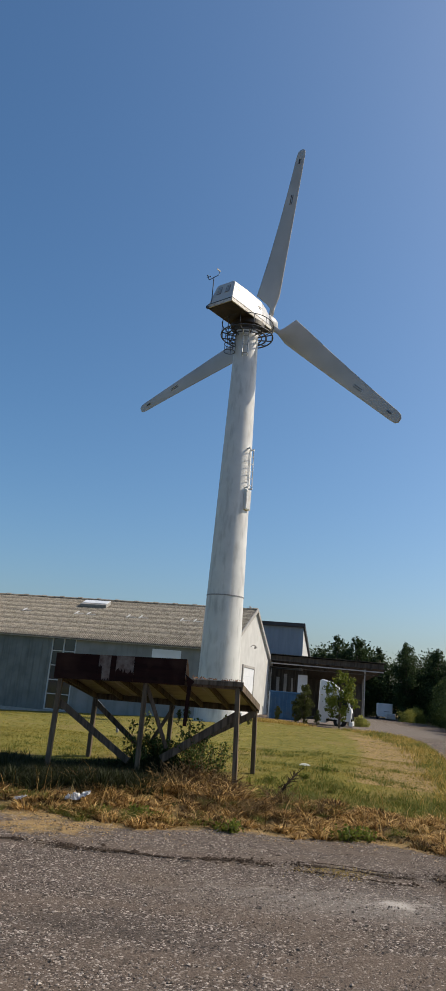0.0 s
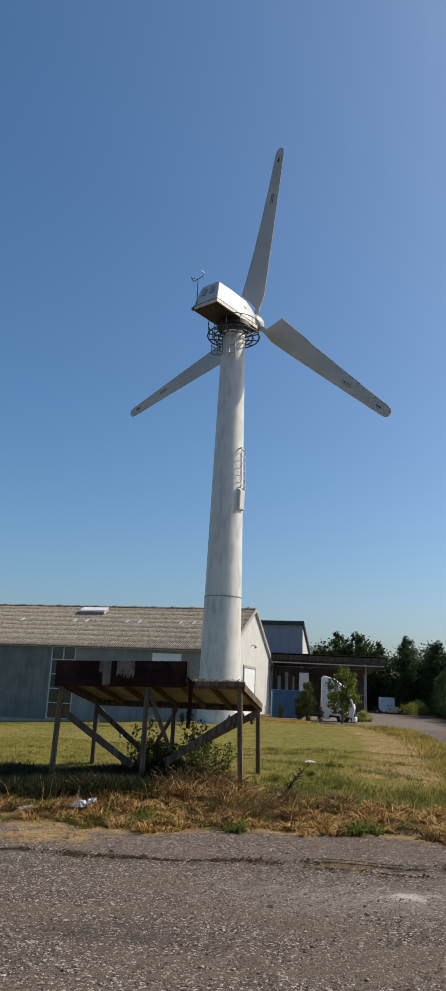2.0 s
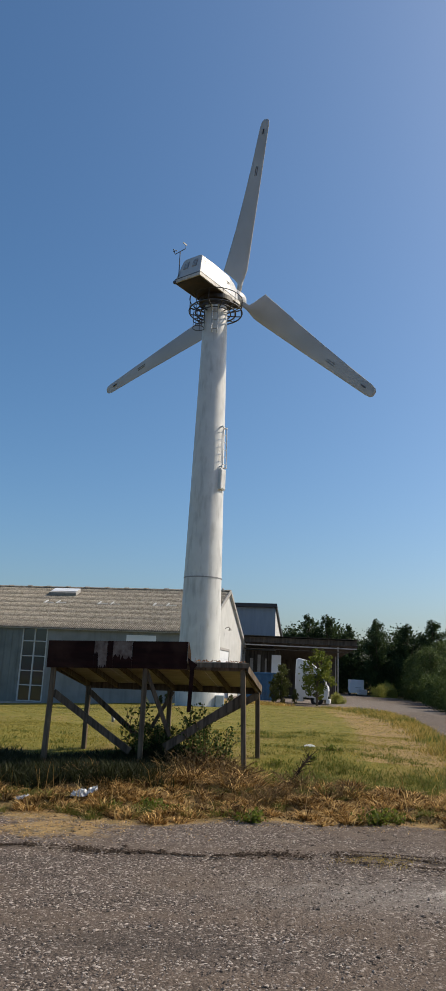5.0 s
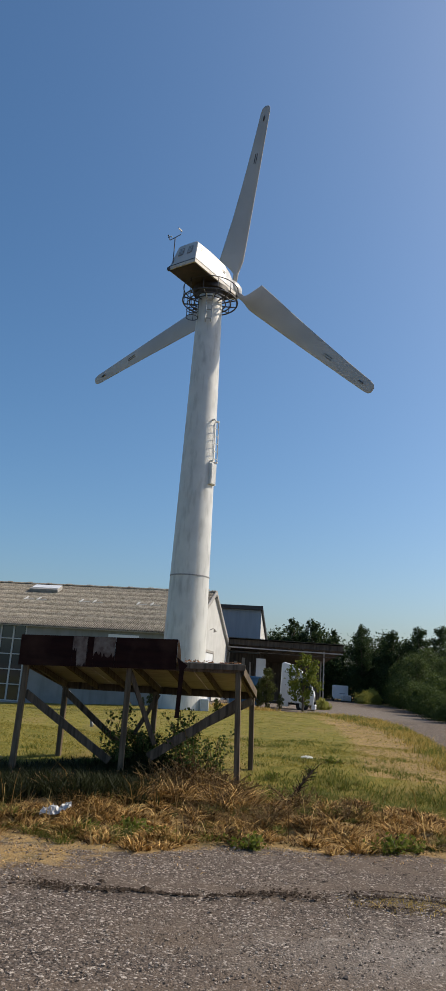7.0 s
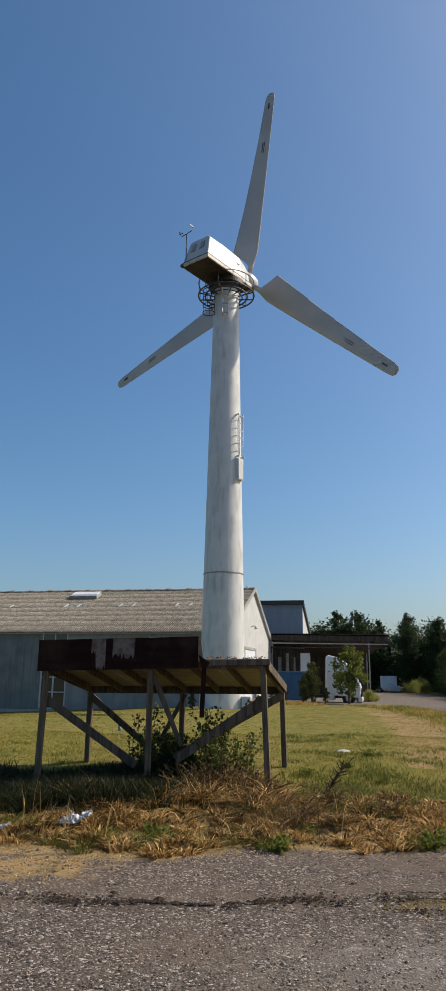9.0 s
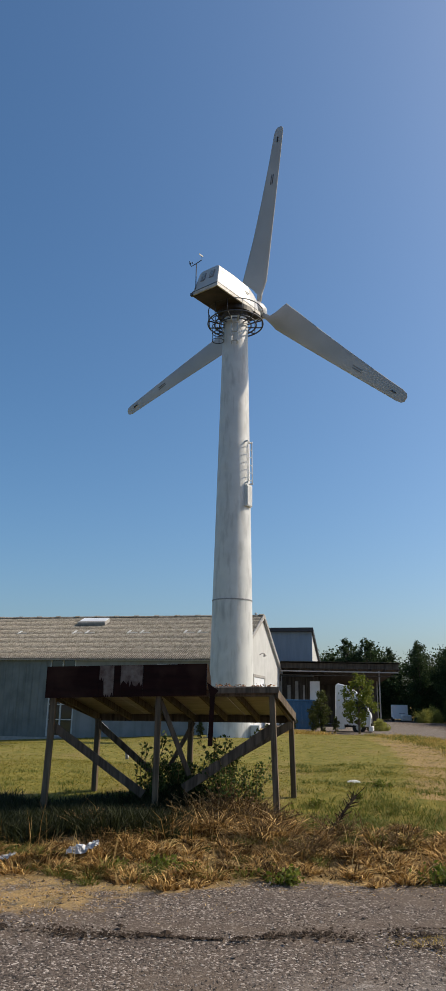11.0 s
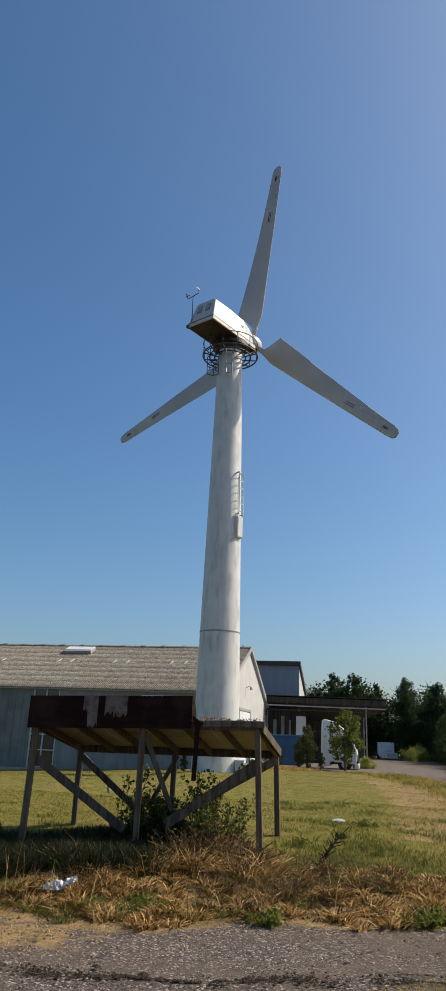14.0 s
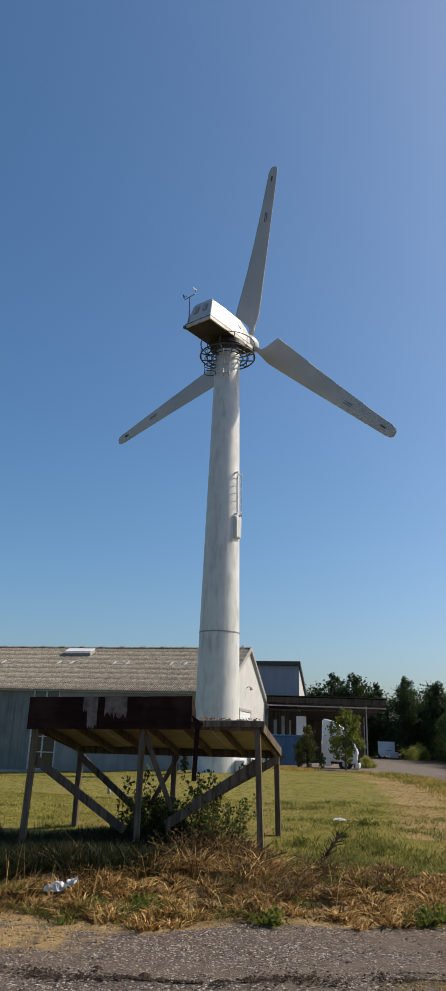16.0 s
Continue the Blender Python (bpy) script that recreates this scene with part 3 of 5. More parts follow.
    # climbing hoops below the walkway, on the side towards the yard
    for a0, nhoop, r0 in ((radians(205), 4, 0.36),):
        c = polar(1.18, a0, 0)
        for k in range(nhoop):
            z = 23.55 + 0.5 * k
            pts = [c + Vector((r0 * math.cos(2 * math.pi * j / 18), r0 * math.sin(2 * math.pi * j / 18), z)) for j in range(18)]
            part("cage_hoop", tube(bmesh.new(), pts, 0.026, 6, True), M_RAIL, t, smooth=True)
        for j in (0, 4, 8, 12, 15):
            q = 2 * math.pi * j / 18
            b = c + Vector((r0 * math.cos(q), r0 * math.sin(q), 0))
            part("cage_bar", tube(bmesh.new(), [b + UP * 23.55, b + UP * (23.55 + 0.5 * (nhoop - 1))], 0.02, 6), M_RAIL, t, smooth=True)
    # rectangular bracket on the tower head
    for z in (24.55, 23.95, 23.35):
        part("bracket_bar", tube(bmesh.new(), [polar(1.02, radians(256), z), polar(1.02, radians(276), z)], 0.035, 6), M_GALV, t)
    for an in (256, 276):
        part("bracket_bar", tube(bmesh.new(), [polar(0.9, radians(an), 23.15), polar(1.02, radians(an), 23.3), polar(1.02, radians(an), 24.6), polar(1.3, radians(an), 24.92)], 0.038, 6), M_GALV, t)
    # wind vane mast at the back of the cover
    mast = part("instrument_mast", tube(bmesh.new(), [nac(-3.0, -0.75, 25.95), nac(-3.0, -0.75, 28.05)], 0.03, 8), M_RAIL, t, "dark slim mast with cup anemometer and vane")
    part("crossarm", tube(bmesh.new(), [nac(-3.0, -1.22, 28.12), nac(-3.0, -1.15, 28.0), nac(-3.0, -0.75, 28.05), nac(-3.0, -0.32, 28.12), nac(-3.0, -0.32, 28.35)], 0.025, 6), M_RAIL, mast)
    bm = bmesh.new()
    for k in range(3):
        d = Vector((math.cos(k * 2.09), math.sin(k * 2.09), 0)) * 0.11
        bmesh.ops.create_icosphere(bm, subdivisions=1, radius=0.05, matrix=Matrix.Translation(nac(-3.0, -1.22, 28.28) + d))
        cone(bm, nac(-3.0, -1.22, 28.28), nac(-3.0, -1.22, 28.28) + d, 0.01, 0.01, 6)
    cone(bm, nac(-3.0, -1.22, 28.1), nac(-3.0, -1.22, 28.28), 0.02, 0.02, 6)
    part("cup_anemometer", bm, M_RAIL, mast)
    bm = bmesh.new()
    box(bm, (-0.34, -3.25, 28.36), (-0.31, -2.9, 28.45), m)
    part("vane", bm, M_RAIL, mast)
    bm = bmesh.new()
    box(bm, (-1.02, -3.2, 25.8), (-0.86, -3.0, 25.98), m, 0.02)
    part("warning_lamp", bm, M_RAIL, t, "small dark lamp housing")
    # ladder stub and cable box part way up the tower
    la = radians(-36)
    for da in (-0.17, 0.17):
        pts = [polar(tower_radius(z) + 0.22, la + da, z) for z in (14.4, 15.2, 16.0, 16.95)]
        part("ladder_stile", tube(bmesh.new(), pts, 0.03, 6), M_TOWER, t)
    for k in range(6):
        z = 14.55 + k * 0.47
        part("rung", tube(bmesh.new(), [polar(tower_radius(z) + 0.22, la - 0.17, z), polar(tower_radius(z) + 0.22, la + 0.17, z)], 0.022, 6), M_TOWER, t)
    for z in (14.4, 16.95):
        for da in (-0.2, 0.2):
            part("ladder_bracket", beam(bmesh.new(), polar(tower_radius(z) - 0.03, la + da, z), polar(tower_radius(z) + 0.25, la + da, z), 0.05, 0.1), M_TOWER, t)
    mb = Matrix.Translation(AX) @ Matrix.Rotation(la - 0.02, 4, "Z")
    r = tower_radius(13.6)
    bx = part("cable_box", box(bmesh.new(), (r - 0.06, -0.26, 13.0), (r + 0.16, 0.26, 14.28), mb, 0.015), M_TOWER, t, "white cable box on the tower")
    part("box_cover", box(bmesh.new(), (r + 0.163, -0.22, 13.05), (r + 0.185, 0.22, 14.2), mb, 0.006), M_TOWER, bx)


build_turbine()

# ---------- wooden platform ----------
def build_platform():
    g = 0.12
    FL, FM, FR = Vector((-3.60, 16.95, 0)), Vector((-1.62, 16.85, 0)), Vector((0.50, 16.75, 0))
    BL, BM, BR = Vector((-3.05, 18.95, 0)), Vector((-1.07, 18.88, 0)), Vector((1.06, 18.80, 0))
    ZF, ZB = 2.40, 1.90                               # underside of the deck at front and back
    t = thing("wooden_platform", "weathered timber platform with sloping deck and dark front board", "platform", (-1.4, 17.8, 0.2))
    for p, z, lean, turn in ((FL, ZF, -0.05, -6), (FM, ZF, 0.0, -4), (FR, ZF, 0.09, -13), (BL, ZB, 0.0, -13), (BM, ZB, 0.0, -10), (BR, ZB, 0.05, -14)):
        part("leg", beam(bmesh.new(), p + Vector((lean, 0, g)), p + UP * z, 0.105, 0.105, 0.008, turn), M_LEG, t, "silvered squared post")
    # bearers along front and back, joists between them
    part("bearer", beam(bmesh.new(), FL + Vector((-0.08, 0.02, ZF - 0.02)), FR + Vector((0.1, 0.02, ZF + 0.04)), 0.05, 0.12), M_POST, t)
    part("bearer", beam(bmesh.new(), BL + Vector((-0.08, 0.06, ZB + 0.02)), BR + Vector((0.1, 0.06, ZB + 0.03)), 0.06, 0.15), M_POST, t)
    for k in range(7):
        f = k / 6
        a, b = FL.lerp(FR, f), BL.lerp(BR, f)
        part("joist", beam(bmesh.new(), a + UP * (ZF + 0.0 + 0.05 * f), b + UP * (ZB + 0.03), 0.055 if 0 < k < 6 else 0.06, 0.12), M_POST, t)
    # deck of sheets, laid side by side
    for k in range(4):
        f0, f1 = k / 4, (k + 1) / 4 - 0.004
        bm = bmesh.new()
        q = []
        for f, (a, b) in ((f0, (FL, BL)), (f1, (FL, BL))):
            ea, eb = FL.lerp(FR, f * 1.04 - 0.02), BL.lerp(BR, f * 1.04 - 0.02)
            dv = (eb - ea).normalized()
            q.append((ea - dv * 0.05 + UP * (ZF + 0.075 + 0.05 * f), eb + dv * 0.12 + UP * (ZB + 0.095)))
        lo = [q[0][0], q[1][0], q[1][1], q[0][1]]
        loft(bm, [lo, [p + UP * 0.035 for p in lo]])
        part("deck_sheet", bm, M_DECK, t)
    # front rail and side board of the bare end
    part("edge_rail", beam(bmesh.new(), Vector((-0.62, 16.68, 2.47)), FR + Vector((0.12, -0.1, ZF + 0.1)), 0.03, 0.11), M_POST, t)
    part("side_board", beam(bmesh.new(), FR + Vector((0.09, -0.08, ZF + 0.04)), BR + Vector((0.1, 0.12, ZB + 0.08)), 0.035, 0.16), M_POST, t)
    part("side_board", beam(bmesh.new(), FL + Vector((-0.09, -0.02, ZF - 0.02)), BL + Vector((-0.08, 0.1, ZB + 0.06)), 0.035, 0.16), M_POST, t)
    # dark board standing along the front, in panels
    xs = (-3.74, -2.74, -2.46, -2.33, -1.92, -0.72)
    for k, (x0, x1) in enumerate(zip(xs, xs[1:])):
        bm = bmesh.new()
        y0, y1 = 16.80 - 0.035 * (x0 + 3.74), 16.80 - 0.035 * (x1 + 3.74)
        zt0, zt1, zb0, zb1 = 2.86 + 0.033 * (x0 + 3.74), 2.86 + 0.033 * (x1 + 3.74), 2.29 + 0.03 * (x0 + 3.74), 2.29 + 0.03 * (x1 + 3.74)
        off = 0.004 if k in (1, 3) else 0.0
        face = [(x0, y0 - off, zb0), (x1 - 0.004, y1 - off, zb1), (x1 - 0.004, y1 - off, zt1), (x0, y0 - off, zt0)]
        loft(bm, [[Vector(p) for p in face], [Vector((p[0], p[1] + 0.03 + off, p[2])) for p in face]])
        part("front_board", bm, M_BOARD, t, "almost black stained board")
    # torn paint patches on the board
    rng = random.Random(7)
    for x0, x1, zb in ((-2.74, -2.47, 0.03), (-2.34, -1.93, 0.22)):
        bm = bmesh.new()
        n = 14
        top, bot = [], []
        for i in range(n + 1):
            x = x0 + (x1 - x0) * i / n
            y = 16.80 - 0.035 * (x + 3.74) - 0.009
            zt = 2.855 + 0.033 * (x + 3.74)
            jag = zb + rng.uniform(0, 0.13) + (0.28 if (zb < 0.1 and i < n * 0.35) else 0.0)
            top.append(Vector((x, y, zt)))
            bot.append(Vector((x, y, 2.29 + jag)))
        vt, vb = [bm.verts.new(p) for p in top], [bm.verts.new(p) for p in bot]
        for i in range(n):
            bm.faces.new((vb[i], vb[i + 1], vt[i + 1], vt[i]))
        ex = bmesh.ops.extrude_face_region(bm, geom=bm.faces[:])
        for v in ex["geom"]:
            if isinstance(v, bmesh.types.BMVert):
                v.co.y += 0.006
        part("flaking_patch", bm, M_PATCH, t, "patch of pale flaking paint")
    # rusted end of the board and the strip that hangs from it
    bm = bmesh.new()
    face = [(-0.72, 16.69, 2.52), (-0.63, 16.68, 2.46), (-0.655, 16.68, 2.74), (-0.70, 16.69, 2.95), (-0.72, 16.69, 2.955)]
    loft(bm, [[Vector(p) for p in face], [Vector((p[0], p[1] + 0.03, p[2])) for p in face]])
    part("torn_end", bm, M_RUST, t, "rusty torn end of the board")
    bm = bmesh.new()
    face = [(-0.685, 16.66, 1.49), (-0.60, 16.66, 1.49), (-0.565, 16.66, 2.40), (-0.50, 16.66, 2.47), (-0.72, 16.66, 2.62), (-0.655, 16.66, 2.38)]
    loft(bm, [[Vector(p) for p in face], [Vector((p[0], p[1] + 0.025, p[2])) for p in face]])
    part("hanging_strip", bm, M_BOARD, t, "black strip hanging from the board")
    # braces
    for p0, p1, w in (((-3.58, 17.02, 1.78), (-1.85, 17.0, 0.62), 0.15), ((-3.05, 18.86, 1.80), (-1.62, 18.8, 0.66), 0.13), ((0.6, 16.98, 1.86), (-1.12, 17.0, 0.72), 0.17),
                      ((1.06, 18.72, 1.84), (-0.75, 18.7, 0.85), 0.16), ((-1.60, 16.93, 2.30), (-1.02, 17.1, 0.95), 0.09), ((-1.0, 18.7, 1.85), (-1.55, 18.7, 0.85), 0.09)):
        part("brace", beam(bmesh.new(), p0, p1, 0.05, w), M_POST, t)
    part("bent_pipe", tube(bmesh.new(), [(-3.0, 19.05, 1.80), (-2.75, 19.1, 1.58), (-2.55, 19.15, 1.38), (-2.48, 19.18, 1.28)], 0.022, 8), M_GALV, t, "thin bent pipe with a pale end", smooth=True)
    part("pipe_end", tube(bmesh.new(), [(-2.51, 19.16, 1.33), (-2.45, 19.18, 1.24), (-2.425, 19.18, 1.14), (-2.425, 19.18, 1.06)], 0.036, 8), M_FRAME, t, smooth=True)
    # leaf litter lies on the bare end of the deck
    rngn = np.random.RandomState(3)
    f, d = rngn.uniform(0.72, 1.0, 700), rngn.beta(1.2, 3.0, 700)
    c = np.stack([-3.6 + 4.1 * f + 0.55 * d, 16.9 - 0.2 * f + 2.0 * d, ZF + 0.125 + 0.05 * f - 0.5 * d + rngn.uniform(0, 0.05, 700)], 1)
    ob = new("leaf_litter", leaves_mesh("leaf_litter", c, 0.05, M_RUST, 4, 0.6))
    tagged(ob, "brown dead leaves lying on the platform deck", "leaf litter", kind="stuff")


build_platform()

# ---------- warehouse ----------
WA = radians(13)                                     # turn of the warehouse
WU = Vector((math.cos(WA), -math.sin(WA), 0))        # along the long wall, towards its free gable
WV = Vector((math.sin(WA), math.cos(WA), 0))         # into the building
WN = Vector((1.093, 58.795, 0))                      # near corner
WM = Matrix((WU, WV, UP)).transposed().to_4x4()
WM.translation = WN
HALF, EAVE, RIDGE, LONG, BASE = 11.5, 5.47, 9.93, 36.0, -1.6
SLOPE = math.atan2(RIDGE - EAVE, HALF)


def wpt(s, d, z):
    return WM @ Vector((s, d, z))


def build_warehouse():
    t = thing("warehouse", "long grey warehouse with a weathered corrugated roof", "warehouse", tuple(wpt(-LONG / 2, HALF, -0.6)))
    # long wall: two stretches beside the tall window
    w0, w1 = -15.35, -13.12
    part("wall", box(bmesh.new(), (-LONG, 0, BASE), (w0, 0.25, EAVE - 0.12), WM), M_STEELWALL, t, "blue-grey sheet wall with dark runs")
    part("wall", box(bmesh.new(), (w1, 0, BASE), (-0.3, 0.25, EAVE - 0.12), WM), M_WALL, t, "grey rendered wall")
    part("wall", box(bmesh.new(), (w0, 0, BASE), (w1, 0.25, -0.55), WM), M_WALL, t)
    part("wall", box(bmesh.new(), (-LONG, 2 * HALF - 0.25, BASE), (-0.3, 2 * HALF, EAVE - 0.1), WM), M_WALL, t)
    # shallow upright ribs on the sheet wall, plinth along the foot
    for k in range(34):
        s = w0 - 0.3 - k * 0.6
        part("wall_rib", box(bmesh.new(), (s, -0.022, BASE + 1.0), (s + 0.05, 0.002, EAVE - 0.14), WM), M_STEELWALL, t)
    part("plinth", box(bmesh.new(), (-LONG, -0.06, BASE), (-0.1, -0.002, -0.62), WM), M_TRIM, t, "dark concrete plinth")
    # free gable
    for s0, s1, mat in ((-0.3, 0.0, M_GABLE), (-LONG, -LONG + 0.3, M_WALL)):
        bm = bmesh.new()
        prof = [(0, BASE), (2 * HALF, BASE), (2 * HALF, EAVE - 0.1), (HALF, RIDGE - 0.1), (0, EAVE - 0.1)]
        loft(bm, [[wpt(s0, d, z) for d, z in prof], [wpt(s1, d, z) for d, z in prof]])
        part("gable_wall", bm, mat, t, "white rendered gable" if s1 == 0 else "")
    # corrugated sheets, in courses that lap, both slopes
    pitch, amp = 0.177, 0.028
    rng = np.random.RandomState(2)
    ln = math.hypot(HALF, RIDGE - EAVE) + 0.35
    over = 0.35
    courses = 9
    cl = ln / courses
    for side in (0, 1):
        s = np.arange(-LONG - 0.2, 0.22, pitch / 6)
        wave = amp * np.cos(2 * np.pi * s / pitch)
        for c in range(courses):
            jitter = np.repeat(rng.normal(0, 0.004, len(s) // 36 + 1), 36)[: len(s)]
            verts, k = [], len(s)
            for w, lift in ((c * cl - over, 0.008), ((c + 1) * cl - over + 0.12, 0.006)):
                d = w * math.cos(SLOPE)
                z = EAVE + w * math.sin(SLOPE) + lift + 0.04
                dd = d if side == 0 else 2 * HALF - d
                for i in range(k):
                    verts.append(wpt(s[i], dd, z + wave[i] + jitter[i]))
            faces = [(i, i + 1, k + i + 1, k + i) for i in range(k - 1)]
            # turned-down lower edge gives the sheets their thickness
            lip = len(verts)
            verts += [verts[i] - UP * 0.022 for i in range(k)]
            faces += [(i + 1, i, lip + i, lip + i + 1) for i in range(k - 1)]
            me = bpy.data.meshes.new("roof_course")
            me.from_pydata([tuple(v) for v in verts], [], faces)
            me.materials.append(M_ROOF)
            me.polygons.foreach_set("use_smooth", [True] * len(me.polygons))
            attach("roof_course", me, t, "lichen-spotted corrugated fibre-cement sheets" if c == 0 else "")
    # deck below the sheets closes the roof
    for side in (0, 1):
        bm = bmesh.new()
        q = [(0, -0.3, EAVE - 0.16), (0, HALF, RIDGE - 0.1), (0, HALF, RIDGE - 0.04), (0, -0.3, EAVE - 0.08)]
        if side:
            q = [(a, 2 * HALF - d, z) for a, d, z in q]
        loft(bm, [[wpt(-LONG - 0.1, d, z) for _, d, z in q], [wpt(0.12, d, z) for _, d, z in q]])
        part("roof_deck", bm, M_DARKIN, t)
    # ridge pieces with raised ends
    k = 0
    s = 0.1
    while s > -LONG:
        bm = bmesh.new()
        for (a, b, lift) in ((s - 2.05, s - 0.0, 0.0), (s - 0.42, s + 0.05, 0.055)):
            prof = [(-0.28, -0.07), (0, 0.05), (0.28, -0.07), (0.28, -0.10), (0, 0.015), (-0.28, -0.10)]
            loft(bm, [[wpt(a, HALF + d * 0.9, RIDGE + 0.10 + z + lift) for d, z in prof], [wpt(b, HALF + d * 0.9, RIDGE + 0.10 + z + lift) for d, z in prof]])
        part("ridge_piece", bm, M_ROOF, t)
        s -= 2.03
    # barge boards on the gable, gutter and fascia along the eaves
    for side in (0, 1):
        bm = bmesh.new()
        q = [(-0.35, EAVE - 0.36), (HALF + 0.0, RIDGE - 0.2), (HALF + 0.0, RIDGE + 0.16), (-0.35, EAVE - 0.0)]
        if side:
            q = [(2 * HALF - d, z) for d, z in q]
        loft(bm, [[wpt(0.13, d, z) for d, z in q], [wpt(0.24, d, z) for d, z in q]])
        part("barge_board", bm, M_TRIM, t, "weathered grey barge board")
        bm = bmesh.new()
        q = [(0.0, EAVE - 0.32), (HALF, RIDGE - 0.16), (HALF, RIDGE - 0.12), (0.0, EAVE - 0.28)]
        if side:
            q = [(2 * HALF - d, z) for d, z in q]
        loft(bm, [[wpt(0.002, d, z) for d, z in q], [wpt(0.24, d, z) for d, z in q]])
        part("soffit", bm, M_FRAME, t)
    part("fascia", box(bmesh.new(), (-LONG, -0.30, EAVE - 0.22), (0.0, -0.27, EAVE - 0.10), WM), M_TRIM, t)
    part("soffit", box(bmesh.new(), (-LONG, -0.268, EAVE - 0.22), (0.0, 0.0, EAVE - 0.19), WM), M_FRAME, t)
    # pale corner strip at the far end of the gable and its downpipe
    part("downpipe", tube(bmesh.new(), [wpt(0.2, 2 * HALF - 0.3, BASE + 0.5), wpt(0.2, 2 * HALF - 0.3, EAVE - 0.5)], 0.06, 8), M_TRIM, t)
    part("downpipe", tube(bmesh.new(), [wpt(0.2, 2 * HALF - 4.6, BASE + 0.5), wpt(0.2, 2 * HALF - 4.6, 0.9)], 0.05, 8), M_GALV, t)
    # roof window and pale slipped sheets
    rm = WM @ Matrix.Translation((0, 0, EAVE)) @ Matrix.Rotation(SLOPE, 4, "X")
    rw = part("roof_window", box(bmesh.new(), (-17.1, 9.4, 0.05), (-14.35, 10.7, 0.36), rm, 0.03), M_TRIM, t, "raised roof light with a pale lid")
    part("lid", box(bmesh.new(), (-17.0, 9.75, 0.363), (-14.4, 10.8, 0.40), rm, 0.015), M_PANEL, rw)
    for s0 in (-21.8, -16.4, -15.2, -11.2, -10.0, -6.0, -4.75):
        part("repair_sheet", box(bmesh.new(), (s0 - 0.05, 6.6, 0.075), (s0 + 0.12, 7.5, 0.115), rm), M_GABLE, t, "pale patched strip")
        part("repair_sheet", box(bmesh.new(), (s0 + 0.2, 6.72, 0.075), (s0 + 0.9, 6.80, 0.115), rm), M_GABLE, t)
    # tall glazed window in the long wall
    wi = part("window", box(bmesh.new(), (w0, 0.12, -0.55), (w1, 0.16, EAVE - 0.12), WM), M_GLASS, t, "tall dark glazed window with white bars")
    zs = (-0.55, 0.68, 1.82, 3.0, 4.2, EAVE - 0.14)
    for s in (w0, (w0 + w1) / 2 - 0.06, w1 - 0.12):
        part("mullion", box(bmesh.new(), (s, 0.03, -0.55), (s + 0.12, 0.118, EAVE - 0.14), WM, 0.01), M_FRAME, wi)
    for z in zs[:-1]:
        for s0, s1 in ((w0 + 0.122, (w0 + w1) / 2 - 0.062), ((w0 + w1) / 2 + 0.062, w1 - 0.122)):
            part("transom", box(bmesh.new(), (s0, 0.04, z), (s1, 0.118, z + 0.08), WM, 0.01), M_FRAME, wi)
    part("blind", box(bmesh.new(), (w0 + 0.14, 0.165, 3.1), (w0 + 1.0, 0.2, 5.2), WM), M_WALL, wi)
    # white board on the wall
    part("wall_panel", box(bmesh.new(), (-6.38, -0.05, 3.9), (-3.92, -0.004, 5.0), WM, 0.01), M_PANEL, t, "white board fixed under the eaves")
    # sectional door and lamp on the gable
    gd = part("gable_door", box(bmesh.new(), (0.004, 6.7, -0.9), (0.05, 12.3, 4.3), WM), M_PANEL, t, "pale sectional door in a dark frame")
    for k in range(7):
        part("door_section", box(bmesh.new(), (0.053, 6.72, -0.88 + k * 0.74), (0.075, 12.28, -0.88 + k * 0.74 + 0.71), WM, 0.008), M_PANEL, gd)
    for lo, hi in (((0.004, 6.4, -0.9), (0.12, 6.68, 4.55)), ((0.004, 12.32, -0.9), (0.12, 12.6, 4.55)), ((0.004, 6.682, 4.32), (0.12, 12.318, 4.55))):
        part("door_frame", box(bmesh.new(), lo, hi, WM, 0.01), M_TRIM, gd)
    bm = bmesh.new()
    tube(bm, [wpt(0.0, 10.0, 6.35), wpt(0.3, 10.0, 6.5), wpt(0.42, 10.0, 6.42)], 0.035, 8)
    cone(bm, wpt(0.42, 10.0, 6.46), wpt(0.5, 10.0, 6.2), 0.06, 0.17, 14)
    part("wall_lamp", bm, M_TRIM, t, "small grey wall lamp")
    bm = bmesh.new()
    cone(bm, wpt(-0.6, HALF, RIDGE), wpt(-0.6, HALF, RIDGE + 0.22), 0.05, 0.05, 8)
    cone(bm, wpt(-0.6, HALF, RIDGE + 0.22), wpt(-0.6, HALF, RIDGE + 0.34), 0.16, 0.05, 10)
    part("roof_vent", bm, M_TRIM, t)


build_warehouse()

